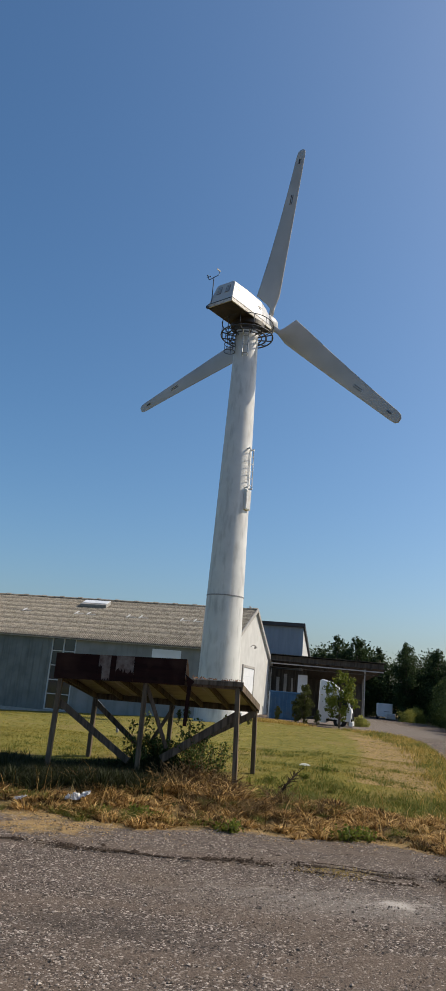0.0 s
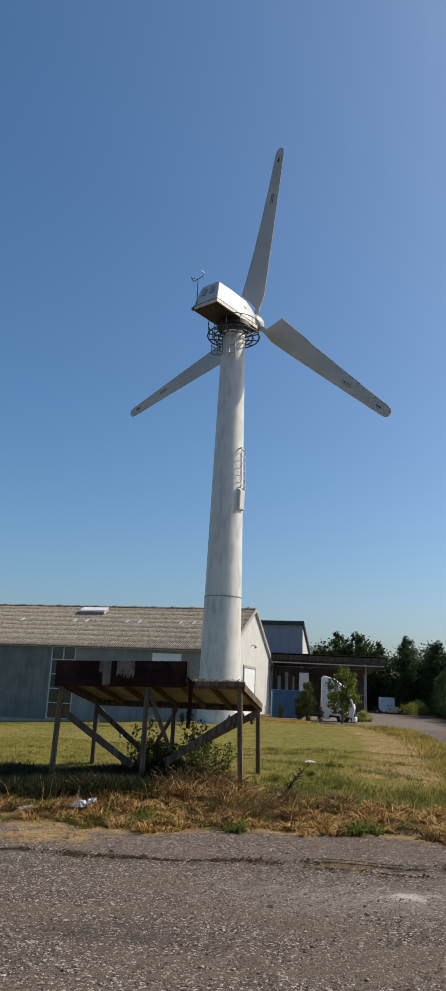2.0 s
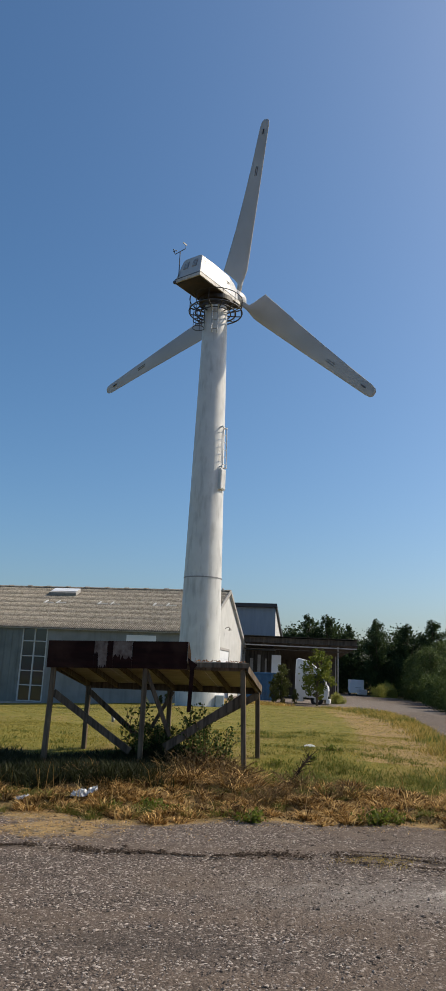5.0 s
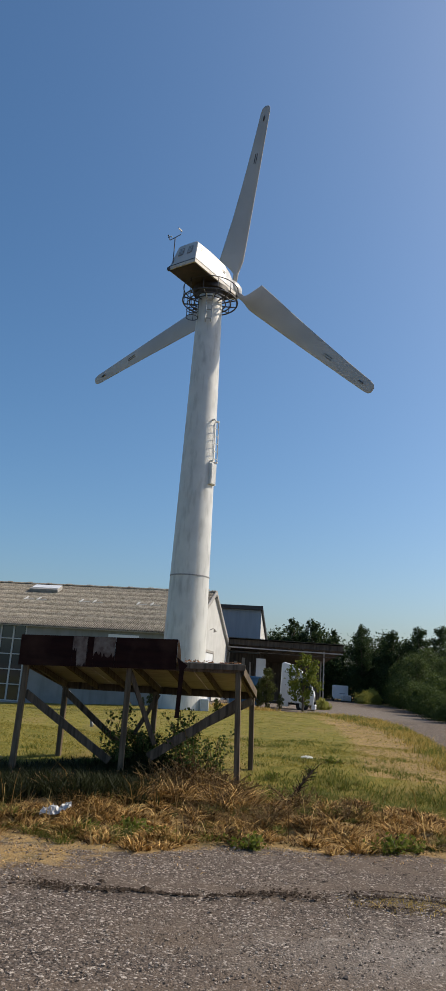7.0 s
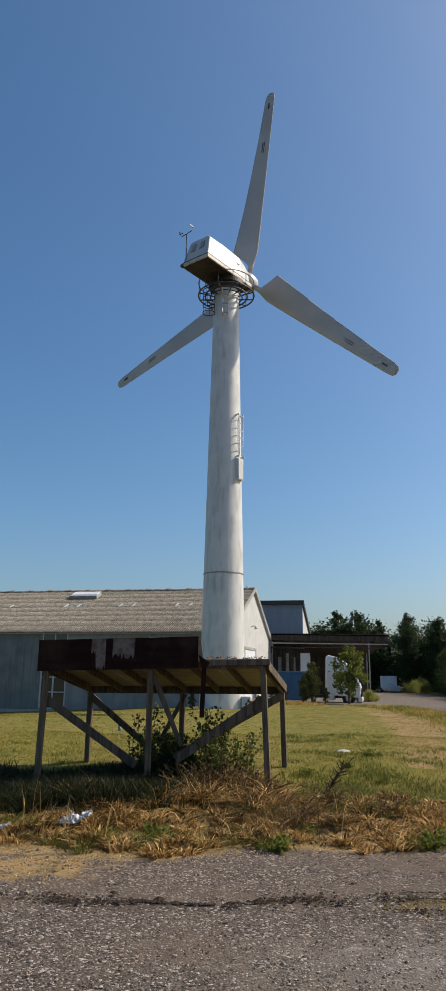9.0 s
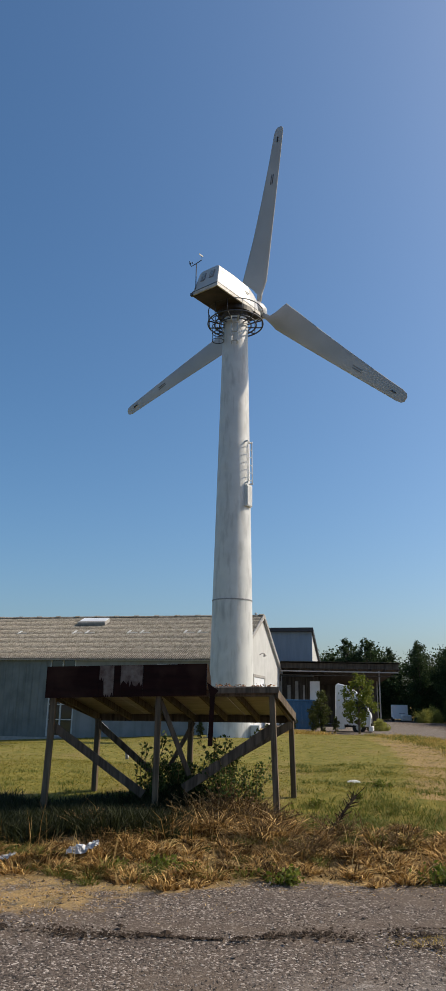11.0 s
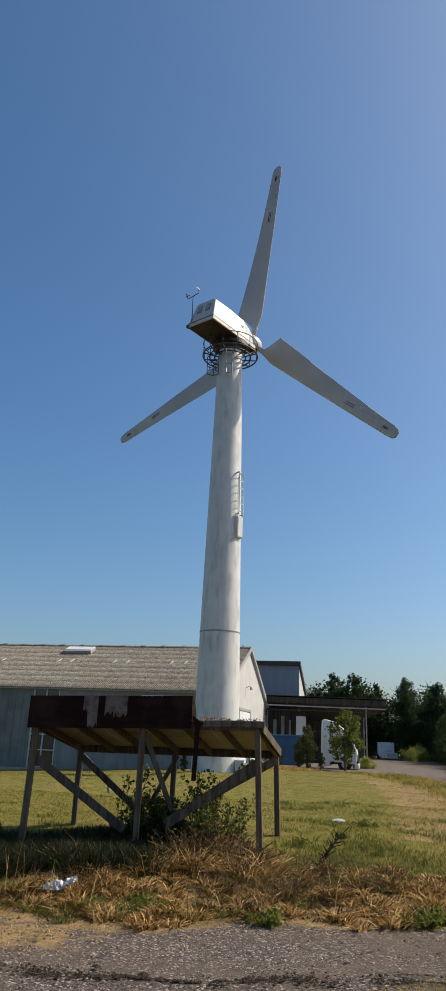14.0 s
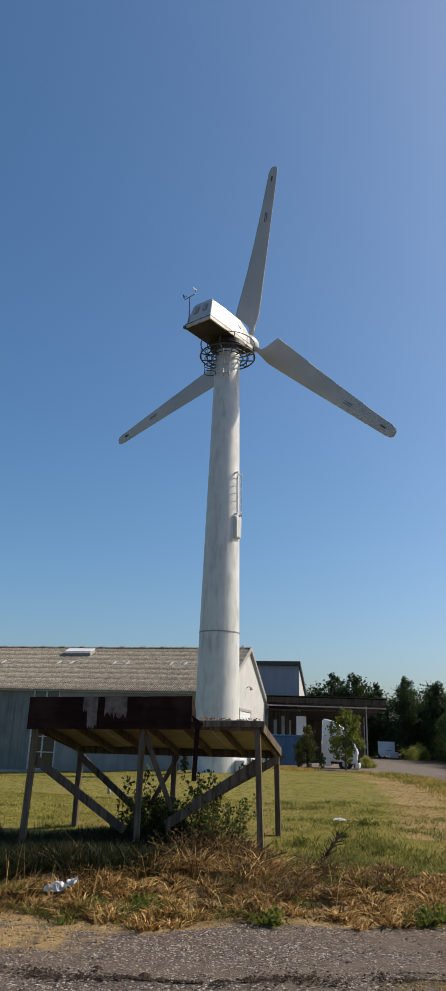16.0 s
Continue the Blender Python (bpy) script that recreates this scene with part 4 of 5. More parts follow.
# ---------- blue hall behind ----------
def build_hall():
    m = WM.copy()
    m.translation = Vector((10.08, 84.0, 0))
    t = thing("industrial_hall", "blue-grey clad hall with black roof edge and white side", "hall", (7, 90, -0.2))
    part("front_wall", box(bmesh.new(), (-12, 0, -1.5), (-0.002, 0.3, 9.98), m), M_BLUE, t, "blue-grey sheet cladding")
    bm = bmesh.new()
    prof = [(0.3, -1.5), (16, -1.5), (16, 4.0), (0.3, 9.85)]
    loft(bm, [[m @ Vector((-0.3, d, z)) for d, z in prof], [m @ Vector((0, d, z)) for d, z in prof]])
    part("side_wall", bm, M_GABLE, t, "pale side wall")
    bm = bmesh.new()
    prof = [(-0.35, 10.02), (16.5, 3.78), (16.5, 4.1), (-0.35, 10.32)]
    loft(bm, [[m @ Vector((-12.2, d, z)) for d, z in prof], [m @ Vector((0.06, d, z)) for d, z in prof]])
    part("roof", bm, M_ROOFDARK, t)
    bm = bmesh.new()
    prof = [(-0.36, 9.88), (16.5, 3.66), (16.5, 4.12), (-0.36, 10.34)]
    loft(bm, [[m @ Vector((0.062, d, z)) for d, z in prof], [m @ Vector((0.2, d, z)) for d, z in prof]])
    part("roof_edge", bm, M_BLACK, t, "black verge trim")
    part("roof_edge", box(bmesh.new(), (-12.2, -0.42, 9.9), (0.2, -0.362, 10.34), m), M_BLACK, t)


build_hall()

# ---------- open shed with flat roof ----------
def build_shed():
    t = thing("open_shed", "dark open-fronted shed with a low corrugated roof", "shed", (12.5, 85, -0.2))
    y0, y1 = 80.0, 92.0
    x0, x1 = 6.2, 18.9
    # corrugated roof sheet sloping to the back
    s = np.arange(x0, x1, 0.09)
    verts, k = [], 0
    for (yy, zz) in ((y0 - 0.4, 6.45), (y1, 5.3)):
        for i, xx in enumerate(s):
            verts.append((xx, yy, zz + 0.03 * (1 if i % 2 else -1)))
    k = len(s)
    faces = [(i, i + 1, k + i + 1, k + i) for i in range(k - 1)]
    lip = len(verts)
    verts += [(v[0], v[1], v[2] - 0.05) for v in verts[:k]]
    faces += [(i + 1, i, lip + i, lip + i + 1) for i in range(k - 1)]
    me = bpy.data.meshes.new("roof_sheet")
    me.from_pydata(verts, [], faces)
    me.materials.append(M_ROOFDARK)
    attach("roof_sheet", me, t, "dark mossy corrugated sheet")
    part("ceiling_board", loft(bmesh.new(), [[(x0, y0, 5.75), (x1 - 0.3, y0, 5.75), (x1 - 0.3, y1, 4.3), (x0, y1, 4.3)], [(x0, y0, 6.3), (x1 - 0.3, y0, 6.3), (x1 - 0.3, y1, 5.2), (x0, y1, 5.2)]]), M_DARKIN, t)
    part("front_beam", beam(bmesh.new(), (x0, y0 - 0.25, 5.45), (x1 - 0.4, y0 - 0.25, 5.42), 0.1, 0.13), M_TRIM, t)
    part("front_beam", beam(bmesh.new(), (x0, y0 - 0.12, 5.05), (x1 - 0.6, y0 - 0.12, 5.02), 0.05, 0.08), M_DARKIN, t)
    for k in range(9):
        x = x0 + 0.6 + k * 1.48
        part("rafter", beam(bmesh.new(), (x, y0 - 0.3, 5.72), (x, y1 - 0.2, 4.5), 0.09, 0.2), M_DARKIN, t)
    for x, y in ((16.55, 80.1), (18.0, 88.0)):
        part("post", beam(bmesh.new(), (x, y, -0.6), (x, y, 5.6), 0.12, 0.12), M_TRIM, t)
    # back and left walls of boards
    for k in range(25):
        x = x0 + k * 0.5
        part("wall_board", box(bmesh.new(), (x, y1 - 0.3 - 0.01 * (k % 3), -0.8), (x + 0.485, y1 - 0.2, 4.6)), M_DARKIN, t)
    for k in range(10):
        x = x0 + 0.2 + k * 0.42
        part("pale_plank", box(bmesh.new(), (x, 83.2 - 0.02 * (k % 2), 2.4), (x + (0.34 if k % 3 else 0.2), 83.3, 4.5 - 0.2 * (k % 4))), M_DARKIN if k % 2 else M_TRIM, t)
    part("back_board", box(bmesh.new(), (x0 - 0.1, 83.4, -0.6), (x0 + 4.4, 83.5, 5.0)), M_DARKIN, t, "dark weathered boarding")
    part("white_sheet", box(bmesh.new(), (9.55, 82.2, 2.5), (10.6, 82.26, 4.5)), M_PANEL, t, "white sheet leaning in the shed")
    part("end_wall", box(bmesh.new(), (6.0, 80.5, -0.8), (6.15, 92, 5.0)), M_DARKIN, t)


build_shed()


def build_container():
    t = thing("storage_bin", "blue sheet-metal skip standing before the shed", "skip", (6.9, 70.5, -0.3))
    part("body", box(bmesh.new(), (5.55, 69.6, -0.2), (8.35, 71.4, 2.48), None, 0.04), M_TARP, t)
    for k in range(8):
        part("rib", box(bmesh.new(), (5.7 + k * 0.36, 69.53, -0.1), (5.8 + k * 0.36, 69.6, 2.4), None, 0.01), M_TARP, t)
    part("rim", box(bmesh.new(), (5.5, 69.5, 2.40), (8.4, 69.598, 2.54), None, 0.02), M_TARP, t)


build_container()


# ---------- white lorry cab ----------
def build_truck():
    m = pose(10.75, 65.6, -0.12, 0, 0, -14)          # local: x ahead, y to its left
    t = thing("truck", "white high-roofed lorry cab parked beside the shed", "truck", (11.05, 65.6, -0.1))

    def pt(x, y, z):
        return m @ Vector((x, y, z))
    bm = bmesh.new()
    prof = [(-1.15, 0.75), (1.7, 0.55), (1.8, 1.35), (1.72, 1.7), (1.32, 2.75), (0.95, 3.1), (-0.1, 3.82), (-0.85, 4.0), (-1.05, 3.85)]
    loft(bm, [[pt(x, -1.22, z) for x, z in prof], [pt(x * 0.99, 1.22, z) for x, z in prof]])
    cab = part("cab", bm, M_CAR, t)
    bv = cab.modifiers.new("round", "BEVEL")
    bv.width, bv.segments, bv.limit_method = 0.09, 3, "ANGLE"
    part("windscreen", loft(bmesh.new(), [[pt(1.74, -1.08, 1.72), pt(1.74, 1.08, 1.72), pt(1.39, 1.02, 2.68), pt(1.39, -1.02, 2.68)], [pt(1.66, -1.08, 1.72), pt(1.66, 1.08, 1.72), pt(1.31, 1.02, 2.68), pt(1.31, -1.02, 2.68)]]), M_GLASS, t, "dark windscreen")
    for sy in (-1, 1):
        part("side_window", loft(bmesh.new(), [[pt(0.55, sy * 1.235, 1.75), pt(1.5, sy * 1.235, 1.75), pt(1.24, sy * 1.235, 2.5), pt(0.55, sy * 1.235, 2.55)], [pt(0.55, sy * 1.2, 1.75), pt(1.5, sy * 1.2, 1.75), pt(1.24, sy * 1.2, 2.5), pt(0.55, sy * 1.2, 2.55)]]), M_GLASS, t)
        part("mirror", box(bmesh.new(), (1.65, sy * 1.45 - 0.1, 1.85), (1.75, sy * 1.45 + 0.1, 2.55), m, 0.03), M_BLACK, t)
        part("headlight", box(bmesh.new(), (1.74, sy * 0.95 - 0.22, 0.62), (1.86, sy * 0.95 + 0.22, 0.86), m, 0.03), M_GLASS, t)
        w = part("wheel", cone(bmesh.new(), pt(0.75, sy * 0.92, 0.5), pt(0.75, sy * 1.2, 0.5), 0.5, 0.5, 28), M_TYRE, t)
        part("rim", cone(bmesh.new(), pt(0.75, sy * 1.16, 0.5), pt(0.75, sy * 1.215, 0.5), 0.28, 0.22, 20), M_GALV, w)
        part("step", box(bmesh.new(), (-0.95, sy * 1.1 - 0.12, 0.35), (-0.4, sy * 1.1 + 0.12, 0.78), m, 0.03), M_CAR, t)
    part("bumper", box(bmesh.new(), (1.55, -1.2, 0.22), (1.9, 1.2, 0.6), m, 0.06), M_CAR, t)
    part("grille", box(bmesh.new(), (1.77, -0.6, 0.7), (1.82, 0.6, 1.3), m, 0.01), M_BLACK, t)
    part("chassis", box(bmesh.new(), (-2.6, -0.45, 0.5), (0.9, 0.45, 0.74), m, 0.02), M_BLACK, t)


build_truck()


def build_cabinet():
    t = thing("meter_cabinet", "small white metal cabinet beside the turbine's foot", "cabinet", (1.6, 42.3, 0.25))
    part("body", box(bmesh.new(), (1.32, 42.1, 0.22), (1.78, 42.5, 1.12), None, 0.02), M_PANEL, t)
    part("door", box(bmesh.new(), (1.35, 42.08, 0.32), (1.75, 42.098, 1.08), None, 0.006), M_FRAME, t)
    part("base", box(bmesh.new(), (1.30, 42.08, 0.1), (1.80, 42.52, 0.218), None, 0.01), M_TRIM, t)


build_cabinet()


# ---------- far clutter ----------
def build_far_clutter():
    t = thing("white_trailer", "white box trailer standing on the far track", "trailer", (24.8, 105, -0.1))
    part("body", box(bmesh.new(), (23.6, 104.4, 0.35), (25.64, 105.5, 2.18), None, 0.05), M_PANEL, t)
    for y in (104.95,):
        part("wheel", cone(bmesh.new(), (23.5, y, 0.27), (23.7, y, 0.27), 0.35, 0.35, 18), M_TYRE, t)
    part("dark_line", box(bmesh.new(), (24.4, 104.385, 1.05), (25.2, 104.4, 1.12)), M_GREY, t)
    t = thing("water_tank", "small white plastic tank in a cage on the far track", "tank", (25.4, 103, -0.1))
    part("tank", box(bmesh.new(), (24.4, 102.6, 0.12), (25.65, 103.6, 0.90), None, 0.12), M_PLASTIC, t)
    part("pallet", box(bmesh.new(), (24.35, 102.55, -0.05), (25.7, 103.65, 0.11), None, 0.01), M_POST, t)
    t = thing("crate", "dark wooden crate by the far track", "crate", (27.2, 105, -0.1))
    part("crate_body", box(bmesh.new(), (26.7, 104.6, -0.1), (27.8, 105.6, 1.2), None, 0.03), M_DARKIN, t)
    for k in range(4):
        part("slat", box(bmesh.new(), (26.68, 104.56, 0.0 + k * 0.3), (27.82, 104.598, 0.2 + k * 0.3)), M_POST, t)


build_far_clutter()


# ---------- trees ----------
def build_tree(name, label, seed, height, radius, leaf, count, material, category="tree", lobes=9, base=0.18, spread=1.0, puff=1.0):
    rng = np.random.RandomState(seed)
    t = thing(name, label, category)
    bm = bmesh.new()
    bend = rng.normal(0, 0.03, 2) * height
    trunk = [Vector((bend[0] * f * f, bend[1] * f * f, height * 0.86 * f)) for f in np.linspace(0, 1, 7)]
    r0 = 0.018 * height + 0.02
    rows = []
    for i, p in enumerate(trunk):
        r = r0 * (1 - 0.88 * i / 6)
        rows.append([p + Vector((r * math.cos(a), r * math.sin(a), -0.3 if i == 0 else 0)) for a in np.linspace(0, 2 * math.pi, 9)[:-1]])
    loft(bm, rows)
    centres, radii = [], []
    for k in range(lobes):
        f = base + (1 - base) * (k + 0.5) / lobes
        ang = k * 2.4 + rng.uniform(0, 1)
        prof = math.sin(math.pi * min(1, max(0.0, (f - base) / (1.06 - base))) ** 0.75)
        out = radius * prof * rng.uniform(0.35, 0.8) * spread
        c = Vector((out * math.cos(ang), out * math.sin(ang), height * f))
        centres.append(c)
        radii.append(max(radius * (0.26 + 0.34 * prof) * rng.uniform(0.8, 1.2) * puff, 0.1 * radius))
        root = trunk[min(6, max(1, int(6 * f * 0.8)))]
        cone(bm, root, c, r0 * 0.35, r0 * 0.08, 6)
    part("trunk", bm, M_BARK, t, smooth=True)
    pts = []
    share = np.array(radii) ** 2
    share = share / share.sum()
    for c, r, sh in zip(centres, radii, share):
        # each lobe is a handful of sprays, so that gaps and an uneven outline stay
        for _ in range(14):
            d = rng.normal(size=3)
            d /= np.linalg.norm(d)
            sc = np.array(c) + d * r * rng.uniform(0.45, 1.05) * np.array([1, 1, 0.9])
            k = max(3, int(count * sh / 14))
            pts.append(sc + rng.normal(size=(k, 3)) * r * 0.24)
    pts = np.concatenate(pts)
    pts = pts[pts[:, 2] > 0.02 * height]
    attach("crown", leaves_mesh("crown", pts, leaf, material, seed), t)
    return t


def place(ob, spots):
    """Put a thing at the first spot and copies of it at the others: x, y, turn, scale."""
    for i, (x, y, turn, s) in enumerate(spots):
        m = pose(x, y, float(ground_z(x, y)) - 0.05, 0, 0, turn)
        c = ob if i == 0 else copy_thing(ob, m)
        c.matrix_basis = m @ Matrix.Diagonal((s, s, s, 1))


tall = build_tree("tree", "tall dark green broadleaf tree in the far wood", 11, 12.0, 2.7, 0.26, 13000, M_LEAF, lobes=20, base=0.10, puff=0.72)
tagged(tall, group="trees behind the yard")
place(tall, [(21.9, 112, 0, 0.95), (27.4, 104, 80, 0.87), (31.8, 104, 150, 0.83), (35.0, 102, 20, 0.88), (39, 104, 200, 0.92), (44, 106, 260, 1.0), (27.0, 121, 300, 0.80)])
spire = build_tree("tree", "slim dark poplar-like tree in the far wood", 23, 12.0, 1.75, 0.24, 8000, M_LEAF, lobes=15, base=0.12, spread=1.0, puff=0.8)
tagged(spire, group="trees behind the yard")
place(spire, [(18.9, 112, 0, 0.97), (25.4, 112, 60, 0.86), (16.9, 113, 130, 0.75), (15.3, 112, 210, 0.72), (13.2, 118, 40, 0.7)])
round_tree = build_tree("tree", "broad dark green tree in the shade of the far wood", 37, 8.0, 4.2, 0.30, 12000, M_LEAF, lobes=14, base=0.06)
tagged(round_tree, group="trees behind the yard")
place(round_tree, [(17, 117, 0, 1.15), (20.6, 118, 90, 1.28), (24.6, 117, 200, 1.22), (28.9, 111, 300, 1.12), (32.5, 110, 30, 1.15), (37, 110, 120, 1.1), (14, 121, 160, 0.95), (34.5, 100, 10, 0.8), (29.5, 104, 70, 0.75), (23.5, 114, 200, 0.72), (19.5, 115, 250, 0.8), (36, 95, 140, 0.9)])
bush = build_tree("bush", "dense dark green bush beside the farm track", 41, 3.4, 2.6, 0.20, 8000, M_LEAF3, "bush", lobes=10, base=0.05)
tagged(bush, group="bushes along the track")
place(bush, [(18.8, 47, 40, 0.45), (19.9, 54, 90, 0.5), (21.4, 60, 0, 0.6), (23.0, 66, 100, 0.7), (25.0, 73, 150, 0.75), (26.9, 81, 20, 0.8), (28.2, 90, 70, 0.75), (23.4, 57, 15, 0.8), (26.2, 68, 200, 1.0), (28.8, 77, 120, 1.1), (31.0, 97.5, 250, 0.8)])
willow = build_tree("tree", "mid-green willow-like tree beside the farm track", 67, 7.0, 3.0, 0.20, 12000, M_LEAF6, lobes=17, base=0.05, puff=0.8)
tagged(willow, group="trees behind the yard")
place(willow, [(30.4, 94.5, 0, 0.85), (29.4, 87, 140, 0.85), (28.2, 76, 250, 0.78), (32.0, 92, 330, 1.0), (25.6, 62, 190, 0.68)])
golden = build_tree("bush", "sunlit yellow-green bush among the track's dark bushes", 71, 3.0, 1.6, 0.16, 5000, M_LEAF2, "bush", lobes=9, base=0.1, puff=0.8)
place(golden, [(21.9, 56.5, 0, 0.8)])
pale = build_tree("bush", "pale yellow-green rounded shrub by the white tank", 43, 1.7, 1.5, 0.14, 5200, M_LEAF4, "bush", lobes=9, base=0.05)
tagged(pale, group="pale shrubs by the track")
place(pale, [(26.3, 99, 0, 0.78), (27.9, 100.5, 120, 0.95)])
sap = build_tree("sapling", "bright green young tree at the edge of the lawn", 53, 4.55, 1.45, 0.22, 2300, M_LEAF2, "sapling", lobes=15, base=0.16, spread=1.05, puff=0.62)
place(sap, [(10.7, 61.4, 0, 1.0)])
shrub = build_tree("shrub", "narrow olive-green shrub beside the blue skip", 59, 3.3, 0.7, 0.13, 3400, M_LEAF5, "shrub", lobes=11, base=0.06)
tagged(shrub, group="shrubs at the lawn's end")
place(shrub, [(7.95, 62.6, 0, 1.0), (7.2, 62.2, 120, 0.62), (9.0, 62.4, 200, 0.4), (12.6, 67.5, 60, 0.3), (5.6, 61.8, 260, 0.4), (-1.3, 42.2, 30, 0.28), (-1.75, 42.6, 90, 0.2), (2.2, 42.4, 150, 0.22)])
rank = build_tree("bush", "low straw-tinged bush of rank weeds beside the track", 73, 1.2, 0.8, 0.11, 3200, M_LEAF4, "bush", lobes=9, base=0.05)
tagged(rank, group="rank weeds at the track's end")
place(rank, [(13.6, 67.5, 0, 0.75), (14.3, 68.4, 120, 0.55), (17.0, 83.0, 40, 0.6)])

# ---------- grass, weeds and litter ----------
def scatter(seed, n, x0, x1, y0, y1, keep):
    rng = np.random.RandomState(seed)
    x, y = rng.uniform(x0, x1, n), rng.uniform(y0, y1, n)
    k = keep(x, y, rng)
    x, y = x[k], y[k]
    return np.stack([x, y, ground_z(x, y) - 0.015], 1), rng


def clumpy(x, y, f=1.1, p=0.0):
    return np.sin(x * 2.1 * f + 1.3 * np.sin(y * 1.7 * f + p)) * np.sin(y * 2.6 * f + 1.1 * np.sin(x * 1.3 * f + p))


def stuff(name, me, label, category):
    return tagged(new(name, me), label, category, kind="stuff")


def verge_keep(top):
    def keep(x, y, rng):
        e = verge_edge(x)
        f = smooth(e - 0.15, e + 0.5, y) * (1 - smooth(e + top, e + top + 1.4, y))
        return rng.uniform(size=len(x)) < f * (0.65 + 0.35 * clumpy(x, y))
    return keep


# patch cleared of straw, so dark-coloured grass paints the platform's shadow there
def shade_patch(x, y):
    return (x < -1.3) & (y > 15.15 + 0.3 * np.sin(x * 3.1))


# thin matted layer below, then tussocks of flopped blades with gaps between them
r, g = scatter(1, 60000, -7.5, 7.5, 12.8, 18.6, lambda x, y, q: verge_keep(2.6)(x, y, q) & ~(shade_patch(x, y) & (q.uniform(size=len(x)) < 0.85)))
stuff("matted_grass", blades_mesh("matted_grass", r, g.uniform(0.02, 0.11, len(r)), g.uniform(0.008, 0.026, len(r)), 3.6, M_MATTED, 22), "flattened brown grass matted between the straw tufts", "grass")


def tussocks(seed, n, top, keep, reach, name, label, material, per=95, tall=(0.08, 0.20), wide=(0.013, 0.038)):
    """Clumps of blades that rise from one root and flop outwards."""
    rng = np.random.RandomState(seed)
    x, y = rng.uniform(-7.5, 7.5, n), rng.uniform(12.9, 19.0, n)
    e = verge_edge(x)
    k = (y > e + rng.uniform(-0.15, 0.25, n)) & (y < e + top + rng.normal(0, 0.35, n)) & keep(x, y, rng)
    x, y = x[k], y[k]
    size = np.repeat(rng.uniform(0.6, 1.35, len(x)), per)
    ang = rng.uniform(0, 2 * np.pi, len(x) * per)
    away = reach * size * np.sqrt(rng.uniform(size=len(ang)))
    px, py = np.repeat(x, per) + away * np.cos(ang), np.repeat(y, per) + away * np.sin(ang) * 0.8
    roots = np.stack([px, py, ground_z(px, py) - 0.015], 1)
    drift = np.repeat(rng.uniform(0, 2 * np.pi, len(x)), per)
    hd = np.where(rng.uniform(size=len(ang)) < 0.55, ang, drift) + rng.normal(0, 0.45, len(ang))
    h = rng.uniform(tall[0], tall[1], len(ang)) * size * (1.15 - 0.45 * away / (reach * size))
    stuff(name, blades_mesh(name, roots, h, rng.uniform(wide[0], wide[1], len(ang)), 2.2, material, seed, heading=hd), label, "grass")


def open_verge(x, y, rng):
    return ~shade_patch(x, y)


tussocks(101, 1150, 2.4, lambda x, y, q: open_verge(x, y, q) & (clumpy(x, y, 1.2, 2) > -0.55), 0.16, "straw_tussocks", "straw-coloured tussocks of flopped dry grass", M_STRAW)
tussocks(102, 420, 2.8, lambda x, y, q: open_verge(x, y, q) & (clumpy(x, y, 1.0, 5) > -0.1), 0.15, "brown_tussocks", "brown withered tussocks among the straw", M_MATTED)
tussocks(103, 950, 3.4, lambda x, y, q: open_verge(x, y, q) & (clumpy(x, y, 0.9, 4) + 0.35 * smooth(15.2, 16.4, y) > 0.1), 0.13, "olive_tussocks", "olive-green grass tufts growing through the dry verge", M_GREENBLADE, per=70, tall=(0.08, 0.2), wide=(0.007, 0.018))
tussocks(104, 260, 1.0, lambda x, y, q: (clumpy(x, y, 1.3, 1) > 0.2) & (x > -2.2), 0.12, "edge_tussocks", "green tufts at the gravel's edge", M_LEAF3, per=60, tall=(0.06, 0.15), wide=(0.008, 0.02))
tussocks(105, 260, 2.6, lambda x, y, q: (x > -3.2) & (x < 1.6) & (y > 14.2), 0.22, "dark_tussocks", "dark withered stems tangled in the verge", M_DEADSTALK, per=60, tall=(0.12, 0.32), wide=(0.006, 0.012))
tussocks(106, 900, 4.0, lambda x, y, q: (x > -1.3) & (x < 0.75) & (y > 15.2) & (y < 17.2), 0.2, "straw_mound", "heaped straw and withered grass against the platform's legs", M_STRAW, per=80, tall=(0.16, 0.42))
tussocks(107, 700, 4.0, lambda x, y, q: (x > -1.2) & (x < 0.6) & (y > 15.4) & (y < 17.4), 0.2, "brown_mound", "brown dead grass heaped against the platform's legs", M_MATTED, per=80, tall=(0.16, 0.45))
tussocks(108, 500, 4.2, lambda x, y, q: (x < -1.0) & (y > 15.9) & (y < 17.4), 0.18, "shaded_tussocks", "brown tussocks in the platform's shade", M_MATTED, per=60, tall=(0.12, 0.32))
r, g = scatter(2, 40000, -8, 8, 15.6, 19.5, lambda x, y, q: verge_keep(4.2)(x, y, q) & ((clumpy(x, y, 0.9, 4) > 0.15) | ((y > 16.2) & (x > 0.9)) | ((y > 17.6) & (x < -1.4))))
hh = g.uniform(0.06, 0.22, len(r)) * (0.8 + 0.4 * clumpy(r[:, 0], r[:, 1], 1.7, 1))
stuff("green_grass", blades_mesh("green_grass", r, hh, g.uniform(0.008, 0.022, len(r)), 1.2, M_GREENBLADE, 3), "green grass behind the dry verge", "grass")


